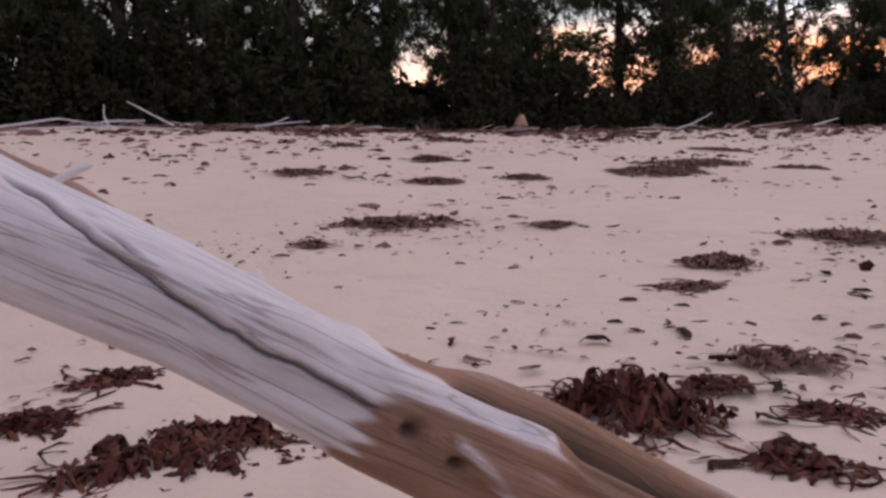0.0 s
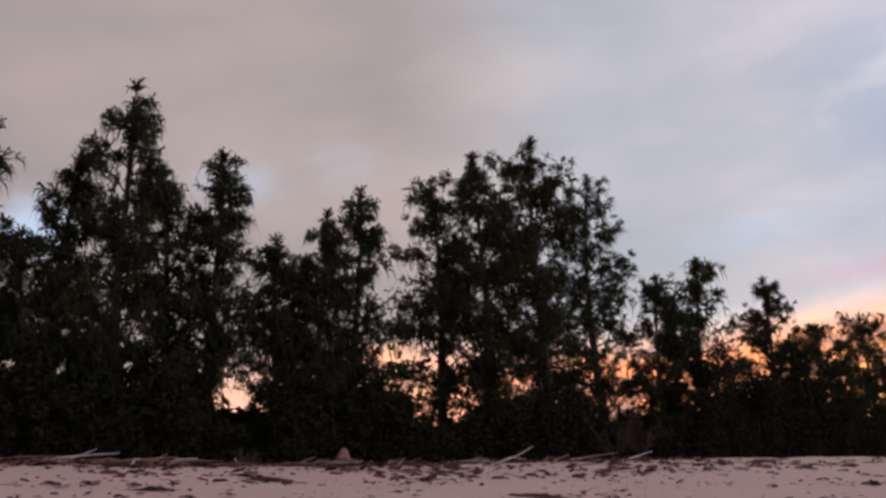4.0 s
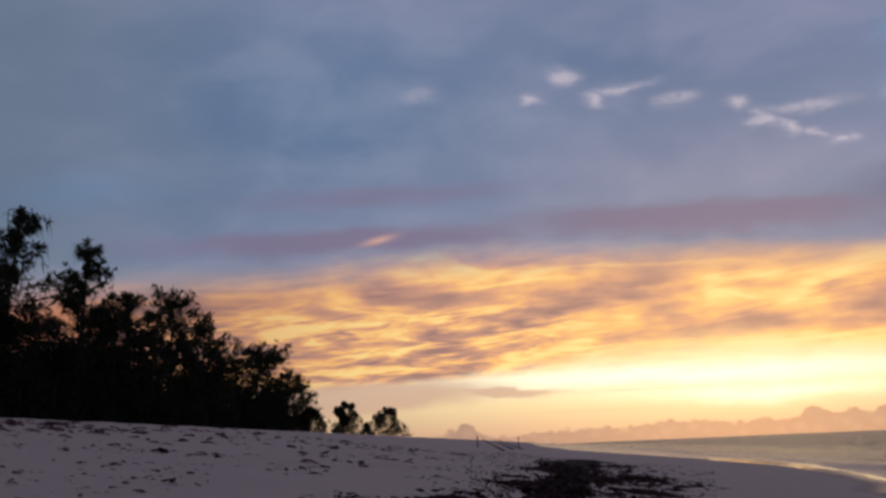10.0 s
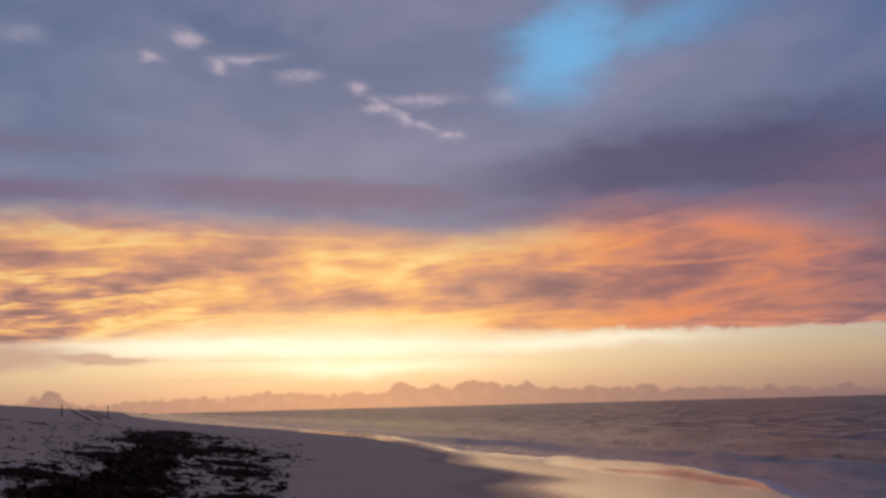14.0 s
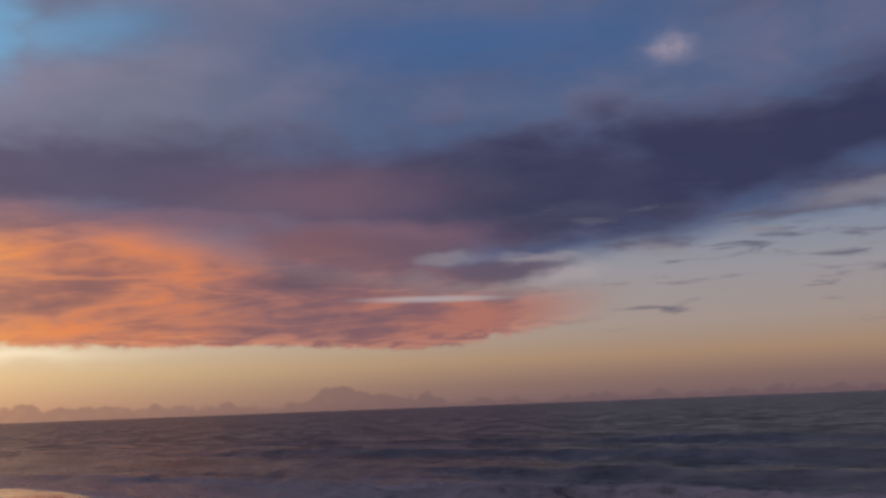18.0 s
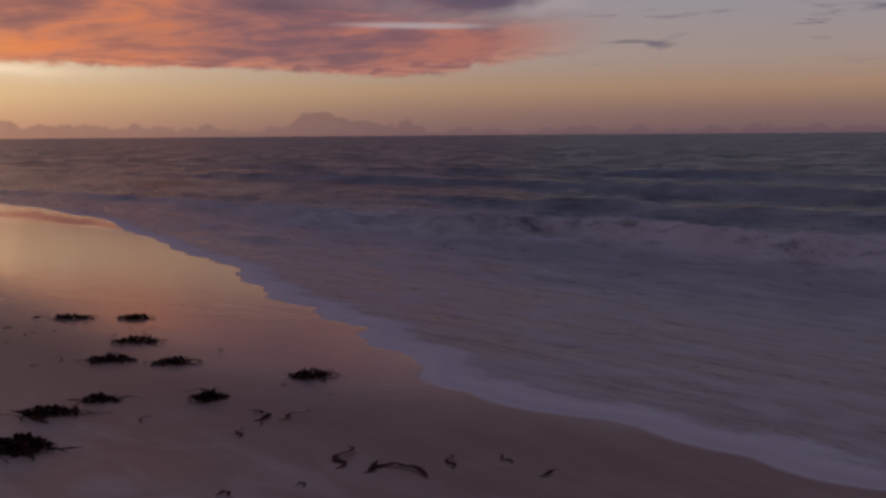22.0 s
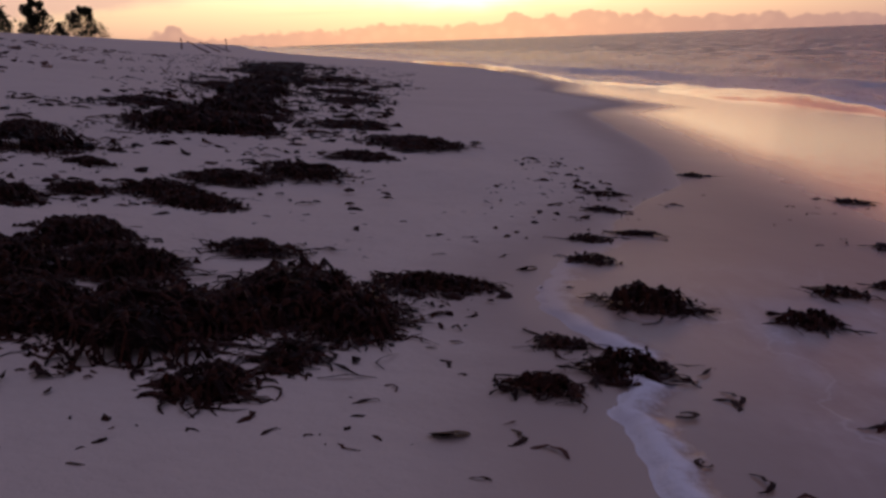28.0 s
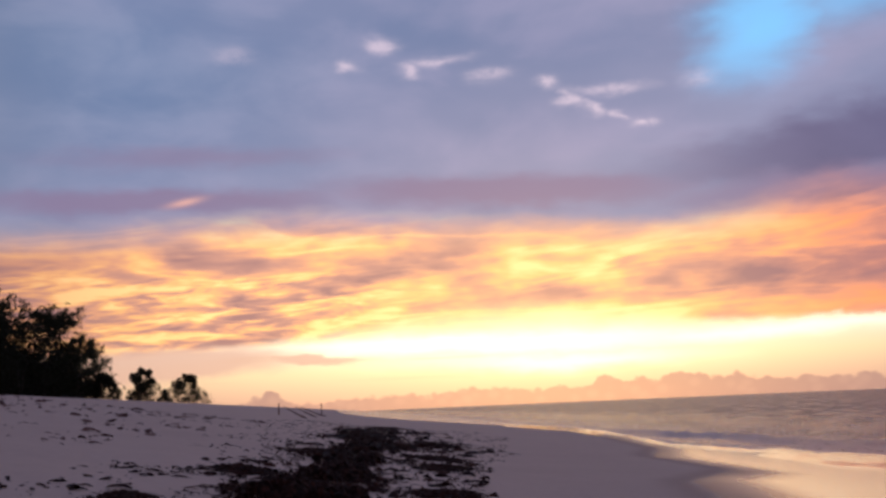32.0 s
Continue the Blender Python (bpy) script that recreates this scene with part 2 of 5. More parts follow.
    shade = shade + blob(24, 8.3, 4.5, 1.5) * 0.26 + blob(14, 8.8, 5, 1.6) * 0.12 + blob(30, 7.0, 4, 1.2) * -0.15 + blob(-20, 6.0, 7, 1.6) * 0.1
    lit = shade.ramp(0, 1, [(0.0, srgb(150, 112, 110)), (0.3, srgb(188, 138, 120)), (0.5, srgb(222, 160, 120)), (0.72, srgb(250, 190, 116)), (0.98, srgb(255, 222, 142))])
    dusk = shade.ramp(0, 1, [(0.0, srgb(128, 92, 104)), (0.3, srgb(168, 112, 106)), (0.55, srgb(208, 134, 108)), (0.88, srgb(240, 142, 90))])
    low = shade.ramp(0, 1, [(0.0, srgb(100, 84, 106)), (0.45, srgb(138, 102, 114)), (0.8, srgb(186, 124, 114))])
    dim = shade.ramp(0, 1, [(0.0, srgb(104, 80, 88)), (0.45, srgb(138, 96, 90)), (0.85, srgb(184, 118, 88))])
    orange = mix(T, az0.step(4, 20), lit, dusk)
    orange = mix(T, (az0 + (body - 0.5) * 14.0).step(21, 32), orange, low)
    orange = mix(T, az0.step(-15, -39), orange, dim)
    hem = 1.0 - (e2 - bot).abs().step(0.0, 1.3)
    orange = mix(T, hem * az0.step(14, 24) * 0.6, orange, mix(T, ripples.step(0.4, 0.6), srgb(160, 112, 114), srgb(226, 158, 132)))
    sky = mix(T, inside, sky, orange)
    gap = blob(39.0, 6.05, 5.0, 0.22, -0.015, False).max(blob(44.8, 8.2, 2.6, 0.35, -0.03) * 0.62).max(blob(45.5, 7.3, 3.2, 0.5, 0.1) * 0.7)
    sky = mix(T, (gap + (fine - 0.5) * 0.3).step(0.2, 1.0) * 0.85, sky, srgb(186, 182, 188))
    # torn grey shreds in the pale opening to the north
    shreds = n(0.22, 1.5, 71.0, 5, 0.55, 0.5)
    zone = az0.step(42, 50) * e2.step(3.2, 5.0) * (1.0 - e2.step(10.5, 12.0))
    sky = mix(T, (shreds + blob(62, 9.6, 8, 1.0, 0.12) * 0.16 + blob(47, 8.8, 4, 0.7) * 0.15).step(0.55, 0.72) * zone * 0.75, sky, srgb(96, 98, 122))
    grey = blob(-22, 2.9, 8, 1.0, 0.0).max(blob(-13, 2.75, 4, 0.25, -0.02) * 0.8)
    sky = mix(T, grey.step(0.1, 0.7) * 0.85, sky, srgb(196, 162, 144))
    pale = blob(51.4, 8.3, 2.2, 0.4).max(blob(41.0, 8.4, 2.0, 0.35)).max(blob(58, 9.0, 1.4, 0.25)).max(blob(65, 10.5, 4.5, 0.55, 0.05))
    sky = mix(T, pale.step(0.1, 0.9) * 0.6, sky, srgb(150, 152, 164))
    # warm streak and haze bars low by the sun
    sky = mix(T, blob(-20.1, 11.8, 0.9, 0.2, 0.22, False) * 0.65, sky, srgb(226, 172, 150))
    bars = n(0.1, 2.6, 81.0, 3).step(0.56, 0.72) * blob(-14, 2.5, 12, 0.9, 0, False)
    sky = mix(T, bars * 0.6, sky, srgb(200, 165, 140))
    # heaped cloud standing on the horizon
    heap = n(0.30, 0.0, 91.0, 2, 0.5)
    def lobes(sa, se, k):
        v = T.nodes.new("ShaderNodeTexVoronoi")
        v.feature = "SMOOTH_F1"
        v.inputs["Scale"].default_value, v.inputs["Smoothness"].default_value = 1.0, 0.12
        T.links.new(vec(T, az0 * sa, el0 * se, k).s, v.inputs["Vector"])
        return 0.5 - Sock(T, v.outputs["Distance"])
    env = az0.curve(-60, 80, [(-60, 0.6), (-22, 0.7), (-12, 1.1), (5, 1.6), (14, 1.5), (24, 0.85), (40, 0.6), (80, 0.4)])
    edge = env * (0.55 + (heap - 0.5) * 0.8) + blob(-15.8, 0.9, 1.2, 1.4, 0, False) * 0.6 + blob(3.1, 0.9, 0.7, 1.4, 0, False) * 0.85 + blob(7.8, 0.9, 1.9, 1.4, 0, False) * 0.5 + blob(-3, 0.9, 1.3, 1.4, 0, False) * 0.3
    edge = edge + blob(32.6, 1.0, 0.8, 1.6, 0, False) * 0.8 + blob(34.0, 1.0, 1.1, 1.6, 0, False) * 0.75 + blob(36.2, 0.8, 1.5, 1.2, 0, False) * 0.45 + blob(38.5, 0.8, 0.7, 1.2, 0, False) * 0.4 + lobes(0.9, 1.1, 5.0) * 0.5 + lobes(2.3, 2.6, 9.0) * 0.26
    cum = (1.0 - el0.step(edge - 0.10, edge + 0.10)) * (1.0 - az0.step(13, 30) * 0.35)
    cum = cum * (0.86 + el0.step(-0.1, 1.0) * 0.10)
    cumc = mix(T, warm, srgb(108, 92, 104), srgb(164, 136, 126))
    sky = mix(T, cum, sky, mix(T, lobes(1.2, 1.5, 2.0).step(-0.1, 0.35) * 0.18, cumc, mix(T, warm, srgb(128, 106, 112), srgb(214, 178, 150))))
    # dusk in the east and overhead
    away = ((Y * -1.0) * 0.5 + 0.5).step(0.25, 0.95)
    sky = mix(T, away * 0.72, sky, srgb(76, 64, 74))
    sky = mix(T, el0.step(27, 62) * 0.7, sky, srgb(98, 90, 104))
    # a little of the clear-air model over all
    nish = T.nodes.new("ShaderNodeTexSky")
    nish.sky_type, nish.sun_disc = "NISHITA", False
    nish.sun_elevation, nish.sun_rotation = radians(4.5), radians(0.0)
    air = T.nodes.new("ShaderNodeBackground")
    T.links.new(nish.outputs[0], air.inputs[0])
    air.inputs[1].default_value = 0.006
    bg = T.nodes.new("ShaderNodeBackground")
    T.links.new(sky.s, bg.inputs[0])
    bg.inputs[1].default_value = 1.0
    add = T.nodes.new("ShaderNodeAddShader")
    T.links.new(air.outputs[0], add.inputs[0])
    T.links.new(bg.outputs[0], add.inputs[1])
    out = T.nodes.new("ShaderNodeOutputWorld")
    T.links.new(add.outputs[0], out.inputs[0])
    scene.world = world


make_sky()
sun = new("sun", bpy.data.lights.new("sun", "SUN"))
sun.data.energy, sun.data.angle, sun.data.color = 0.04, radians(36), (1.0, 0.62, 0.34)
sun.matrix_world = look(aim(0, 4.5) * 50, (0, 0, 0))


# ---- materials ----
def material(name):
    m = bpy.data.materials.new(name)
    m.use_nodes = True
    T = m.node_tree
    return m, T, T.nodes["Principled BSDF"]


def coords(T, kind="Object"):
    c = T.nodes.new("ShaderNodeTexCoord")
    return Sock(T, c.outputs[kind])


def place(T):
    g = T.nodes.new("ShaderNodeNewGeometry")
    return Sock(T, g.outputs["Position"])


def attr(T, name):
    a = T.nodes.new("ShaderNodeAttribute")
    a.attribute_name = name
    return Sock(T, a.outputs["Fac"])


def put(T, sock, target):
    T.links.new(sock.s, target)


def bump(T, bsdf, height, dist, strength=1.0):
    b = T.nodes.new("ShaderNodeBump")
    b.inputs["Distance"].default_value, b.inputs["Strength"].default_value = dist, strength
    T.links.new(height.s, b.inputs["Height"])
    T.links.new(b.outputs[0], bsdf.inputs["Normal"])


def sand_material():
    m, T, B = material("coral_sand")
    p = place(T)
    big, mid, grain = noise_tex(T, p, 0.35, 4), noise_tex(T, p, 3.5, 5), noise_tex(T, p, 220.0, 2)
    dry = mix(T, (big * 1.3 - 0.15).clamp(), (0.60, 0.475, 0.40), (0.68, 0.55, 0.47))
    dry = mix(T, mid.step(0.45, 0.75) * 0.3, dry, (0.52, 0.41, 0.35))
    dry = mix(T, grain.step(0.4, 0.8) * 0.25, dry, (0.42, 0.34, 0.30))
    wet = (attr(T, "edge") + (mid - 0.5) * 0.25).step(-1.1, -0.1)
    put(T, mix(T, wet, dry, (0.46, 0.345, 0.29)), B.inputs["Base Color"])
    damp = (attr(T, "edge") + (mid - 0.5) * 0.3).step(-0.5, 0.1)
    put(T, 0.85 - damp * 0.33, B.inputs["Roughness"])
    put(T, 0.4 - wet * 0.15, B.inputs["Specular IOR Level"])
    lumps = noise_tex(T, p, 9.0, 5, 0.6) * (1.0 - wet * 0.85) + grain * 0.08 * (1.0 - wet * 0.6)
    bump(T, B, lumps * (1.0 - damp * 0.9), 0.02, 0.6)
    return m


def water_material():
    m, T, B = material("sea_water")
    p, e, d, f, g = place(T), attr(T, "edge"), attr(T, "depth"), attr(T, "bore"), attr(T, "sheen")
    sep = T.nodes.new("ShaderNodeSeparateXYZ")
    T.links.new(p.s, sep.inputs[0])
    px, py = Sock(T, sep.outputs[0]), Sock(T, sep.outputs[1])
    big = noise_tex(T, vec(T, px, py * 0.45, 0.0), 0.8, 4)
    lace = noise_tex(T, vec(T, px, py * 0.4, 0.0), 3.6, 4, 0.55, 0.1)
    rows = noise_tex(T, vec(T, px, py * 0.35, 0.0), 0.45, 5, 0.6)
    froth = noise_tex(T, vec(T, px, py, 0.0), 14.0, 5, 0.65)
    bubbles = noise_tex(T, vec(T, px, py, 0.0), 55.0, 3, 0.6)
    patch = noise_tex(T, vec(T, px, py * 0.8, 0.0), 1.7, 4, 0.55, 0.15)
    flow = noise_tex(T, vec(T, px * 1.2, py * 0.55, 2.0), 1.3, 5, 0.6, 0.2)
    streak = noise_tex(T, vec(T, px * 1.5, py * 0.42, 6.0), 1.5, 6, 0.65, 0.5)
    sheet = f.step(-0.05, 0.25)
    deep = d.step(0.15, 1.0)
    # bare wet sand shows through the thin film; the deep water is dark teal
    clear = mix(T, big.step(0.35, 0.7) * 0.5, (0.345, 0.228, 0.185), (0.41, 0.28, 0.23))
    clear = mix(T, sheet * 0.8, clear, (0.155, 0.125, 0.127))
    waves = noise_tex(T, vec(T, px * 0.30, py * 0.11, 1.0), 1.0, 5, 0.62, 0.4)
    crests = noise_tex(T, vec(T, px * 0.9, py * 0.30, 4.0), 1.0, 4, 0.6, 0.3)
    swells = noise_tex(T, vec(T, px * 0.28, py * 0.28, 8.0), 1.0, 5, 0.6, 0.3)
    # bright and dark wave faces, painted into the deep water's colour below
    wave_light = (waves * 0.45 + crests * 0.35 + swells * 0.4).step(0.50, 0.72)
    clear = mix(T, deep, clear, mix(T, wave_light, (0.007, 0.019, 0.023), (0.045, 0.065, 0.07)))
    near = 1.0 - py.step(4.5, 5.6) * 0.55 - py.step(6.0, 8.5) * 0.45
    rim = (1.0 - (e + (froth - 0.5) * 0.22 + (patch - 0.5) * 0.28).step(0.08, 0.21)) * near
    wisp = (1.0 - ((e - 0.85 - (patch - 0.5) * 2.2).abs() * 22.0).min(1.0)).max(1.0 - ((e - 1.9 - (big - 0.5) * 3.4).abs() * 16.0).min(1.0)) * lace.step(0.35, 0.6) * 0.22
    thin = ((patch * 0.7 + lace * 0.45).step(0.50, 0.76) * 0.32 + streak.step(0.44, 0.70) * 0.26 + flow.step(0.5, 0.7) * 0.12 + froth.step(0.5, 0.8) * 0.10) * e.step(0.2, 1.4) + wisp
    thin = thin * (1.0 - sheet) * (1.0 - py.step(5.0, 7.5)) * (1.0 - px.step(2.2, 3.4) * 0.6)
    front = f.step(-0.24, -0.14) * (1.0 - (f + (froth - 0.5) * 0.4 + (lace - 0.5) * 0.9).step(0.15, 0.65)) * (1.0 - py.step(24.0, 40.0) * 0.6)
    veil = sheet * (streak.step(0.40, 0.66) * 0.40 + (lace * 0.6 + flow * 0.5).step(0.50, 0.72) * 0.26 + 0.13) * (1.0 - d.step(0.6, 1.6)) * (1.0 - py.step(20.0, 45.0) * 0.6)
    surf = attr(T, "surf") * (lace * 0.7 + big * 0.4 + froth * 0.4).step(0.45, 0.85) * 1.4
    # foam-coloured flecks stand in for light caught on the deeper water's waves
    light_flecks = (rows * 0.6 + lace * 0.5).step(0.60, 0.74) * d.step(0.2, 1.0) * (1.0 - d.step(4.0, 12.0)) * 0.5
    foam = rim.max(thin).max(front * 1.15).max(veil).max(surf).max(light_flecks).clamp()
    put(T, mix(T, foam * 0.92, clear, (0.78, 0.74, 0.80)), B.inputs["Base Color"])
    gloss = (g + (patch - 0.5) * 0.5).step(-0.2, 2.2)
    film = 0.42 - gloss * 0.30 - (1.0 - e.step(1.0, 3.5)) * near * 0.14
    wet = sheet * 0.22 + (1.0 - sheet) * film
    put(T, wet + foam * 0.35 + d.step(0.3, 4.0) * (0.14 - wave_light * 0.14), B.inputs["Roughness"])
    put(T, (0.16 + gloss * 0.34 + (1.0 - e.step(1.0, 3.5)) * near * 0.15) * (1.0 - sheet) + sheet * (0.5 - deep * (0.44 - wave_light * 0.36)), B.inputs["Specular IOR Level"])
    B.inputs["IOR"].default_value = 1.33
    chop = patch * 0.14 * (1.0 - sheet * 0.5) + froth * rim * 0.35 + bubbles * rim * 0.12 + streak * sheet * 1.6 + flow * sheet * 0.5 + rows * d.step(0.05, 1.0) * 14.0
    chop = chop + noise_tex(T, vec(T, px, py * 0.6, 0.0), 1.6, 5, 0.6) * d.step(0.0, 0.8) * 5.0 + noise_tex(T, vec(T, px, py * 0.7, 0.0), 7.0, 3, 0.5) * (0.06 + sheet * 0.15) + foam * 0.12
    bump(T, B, chop, 0.05, 0.7)
    return m


def weed_material(name, a, b, c):
    m, T, B = material(name)
    info = T.nodes.new("ShaderNodeNewGeometry")
    rnd = Sock(T, info.outputs["Random Per Island"])
    col = rnd.ramp(0, 1, [(0.0, a), (0.55, b), (1.0, c)])
    nz = noise_tex(T, place(T), 60.0, 3)
    put(T, mix(T, nz.step(0.4, 0.75) * 0.5, col, a), B.inputs["Base Color"])
    B.inputs["Roughness"].default_value = 0.55
    B.inputs["Specular IOR Level"].default_value = 0.04
    bump(T, B, nz, 0.004, 0.5)
    return m


def wood_material(name, pale, dark, core):
    m, T, B = material(name)
    x, y, z = attr(T, "ring_a"), attr(T, "ring_b"), attr(T, "length")
    warp = (noise_tex(T, vec(T, x * 3.0, y * 3.0, z * 1.2), 1.0, 3) - 0.5) * 0.08
    along = vec(T, (x + warp) * 26.0, (y + warp) * 26.0, z * 1.5)
    fibre = noise_tex(T, along, 1.0, 6, 0.65, 0.5)
    stain = noise_tex(T, vec(T, x * 7.0, y * 7.0, z * 1.6), 1.0, 5, 0.6)
    fine = noise_tex(T, vec(T, (x + warp) * 110.0, (y + warp) * 110.0, z * 4.0), 1.0, 3)
    line = 1.0 - ((noise_tex(T, vec(T, (x + warp) * 34.0, (y + warp) * 34.0, z * 0.9), 1.0, 2) - 0.5).abs() * 30.0).min(1.0)
    col = mix(T, fibre.step(0.42, 0.80) * 0.42, pale, dark)
    col = mix(T, stain.step(0.48, 0.70) * 0.6, col, tuple(0.55 * a + 0.45 * b for a, b in zip(dark, core)))
    col = mix(T, stain.step(0.52, 0.34) * 0.35, col, tuple(min(1.0, a * 1.2) for a in pale))
    col = mix(T, line * stain.step(0.4, 0.6) * 0.55, col, core)
    raw = (attr(T, "raw") + (fibre - 0.5) * 0.7).step(0.3, 0.7)
    col = mix(T, raw, col, mix(T, stain.step(0.35, 0.65) * 0.8, tuple(min(1.0, 2.1 * c) for c in core), mix(T, fine.step(0.35, 0.7), core, (0.20, 0.12, 0.09))))
    # colour goes to a near-black brown in cracks, holes, trough and scoop
    hollow_dark = attr(T, "hollow_dark").clamp()
    col = mix(T, hollow_dark, col, (0.035, 0.022, 0.018))
    put(T, col, B.inputs["Base Color"])
    B.inputs["Roughness"].default_value = 0.8
    B.inputs["Specular IOR Level"].default_value = 0.25
    bump(T, B, fibre * 0.4 + fine * 0.25 + stain * 0.8 - line * 0.3, 0.008, 0.6)
    return m


def leaf_material(name, a, b):
    m, T, B = material(name)
    info = T.nodes.new("ShaderNodeNewGeometry")
    rnd = Sock(T, info.outputs["Random Per Island"])
    big = noise_tex(T, place(T), 0.6, 3)
    put(T, mix(T, (rnd * 0.6 + big * 0.5).clamp(), a, b), B.inputs["Base Color"])
    B.inputs["Roughness"].default_value = 0.85
    B.inputs["Specular IOR Level"].default_value = 0.06
    return m


def bark_material():
    m, T, B = material("bark")
    n = noise_tex(T, place(T), 6.0, 5, 0.65)
    put(T, mix(T, n.step(0.35, 0.7), (0.03, 0.024, 0.021), (0.085, 0.068, 0.056)), B.inputs["Base Color"])
    B.inputs["Roughness"].default_value = 0.9
    bump(T, B, n, 0.03, 0.8)
    return m


SAND, WATER, BARK = sand_material(), water_material(), bark_material()
WEED = weed_material("brown_seaweed", (0.014, 0.005, 0.004), (0.034, 0.012, 0.009), (0.075, 0.026, 0.016))
WEED_RED = weed_material("red_brown_seaweed", (0.04, 0.014, 0.012), (0.085, 0.030, 0.024), (0.16, 0.062, 0.045))
WEED_OLD = weed_material("dried_seaweed", (0.075, 0.036, 0.032), (0.14, 0.072, 0.062), (0.24, 0.14, 0.115))
DRIFT = wood_material("silver_driftwood", (0.54, 0.52, 0.56), (0.33, 0.30, 0.31), (0.13, 0.075, 0.055))
DRIFT_BROWN = wood_material("brown_driftwood", (0.29, 0.195, 0.165), (0.18, 0.11, 0.088), (0.10, 0.055, 0.042))
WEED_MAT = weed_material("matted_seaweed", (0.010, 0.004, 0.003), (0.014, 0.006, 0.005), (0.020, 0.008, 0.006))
WEED_WET = weed_material("wet_seaweed", (0.018, 0.006, 0.005), (0.045, 0.016, 0.012), (0.10, 0.036, 0.024))
NEEDLES = leaf_material("casuarina_needles", (0.020, 0.026, 0.014), (0.046, 0.052, 0.030))
LEAVES = leaf_material("shrub_leaves", (0.014, 0.016, 0.010), (0.032, 0.034, 0.020))
FROND = leaf_material("palm_fronds", (0.03, 0.045, 0.02), (0.06, 0.08, 0.035))


# ---- mesh helpers ----
def mesh_of(name, verts, faces, mat, smooth=True):
    me = bpy.data.meshes.new(name)
    me.from_pydata([tuple(v) for v in verts], [], [tuple(f) for f in faces])
    me.materials.append(mat)
    if smooth:
        me.polygons.foreach_set("use_smooth", [True] * len(me.polygons))
    me.update()
    return me


def part(name, me, parent, label=""):
    ob = new(name, me)
    ob.parent = parent
    return tagged(ob, label)


def number(me, name, values):
    a = me.attributes.new(name, "FLOAT", "POINT")
    a.data.foreach_set("value", np.asarray(values, dtype=np.float32))


def softp(v, k):
    return k * np.logaddexp(0, np.asarray(v, dtype=float) / k)


def ground_z(x, y):
    """Height of the sand: a beach face that falls to the sea, and a level crest under the trees."""
    s = x + 0.19 * softp(np.asarray(y, dtype=float) - 20, 6)
    z = -0.08 * s + 0.06 * softp(-s - 1, 0.8) - 0.14 * softp(-s - 25, 1.5)
    south = np.clip((15 - np.asarray(y, dtype=float)) / 17, 0, 1)
    back = np.clip((-s - 8) / 16, 0, 1)
    return z + 0.5 * south * south * (3 - 2 * south) * back


SHORE_Y = [-400, -60, 0, 1.5, 2.2, 3.0, 3.6, 4.2, 4.8, 5.3, 6.0, 6.6, 8, 9.5, 11, 14, 22.8, 28.9, 37, 48, 70, 97, 129, 162, 243, 700, 3000]
SHORE_X = [0.7, 0.7, 0.66, 0.64, 0.58, 0.62, 0.68, 0.78, 0.70, 0.48, 0.50, 0.70, 1.2, 1.7, 2.4, 2.8, 2.9, 4.9, 3.4, 4.8, 4.1, 2.3, -7.7, -23, -51, -150, -590]
BORE_Y = [-400, 0, 4, 6, 8, 10, 12, 14, 20, 30, 40, 46, 52, 60, 97, 129, 162, 243, 700, 3000]
BORE_X = [6.5, 5.7, 5.8, 5.9, 6.3, 7.0, 7.8, 8.4, 10, 12.5, 12.5, 11, 8.5, 6.5, 3.2, -6.8, -22, -50, -149, -589]
SHEEN_Y = [-400, 3, 4.5, 6, 7, 10, 13.5, 17, 24, 28.3, 37, 48, 70, 3000]
SHEEN_X = [5.5, 5.2, 4.4, 3.4, 3.0, 2.7, 2.75, 2.85, 3.0, 4.8, 3.4, 4.8, 4.0, -600]


def shore_x(y):
    """Where the edge of the run-up lies, with small lobes along it."""
    y = np.asarray(y, dtype=float)
    base = np.interp(y, SHORE_Y, SHORE_X)
    near = np.exp(-((y - 3) / 6) ** 2)
    w = y + 0.16 * np.sin(y * 2.3 + 1)
    return base + near * (0.05 * np.sin(y * 2.6 + 0.6) + 0.03 * np.sin(y * 4.3) - 0.06 * np.abs(np.sin(w * 5.2 + 1.3 * np.sin(y * 1.7))) - 0.045 * np.abs(np.sin(w * 11.3 + 2 * np.sin(y * 3.1))))


def bore_x(y):
    """Where the next sheet of foamy water has come to, with scallops along its front."""
    y = np.asarray(y, dtype=float)
    w = y + 0.5 * np.sin(y * 0.7)
    near = np.exp(-((y - 6) / 16) ** 2)
    return np.interp(y, BORE_Y, BORE_X) + near * (0.25 * np.sin(y * 0.9) - 0.30 * np.abs(np.sin(w * 1.5)) - 0.12 * np.abs(np.sin(w * 4.1 + 1)))


SEA = -1.0


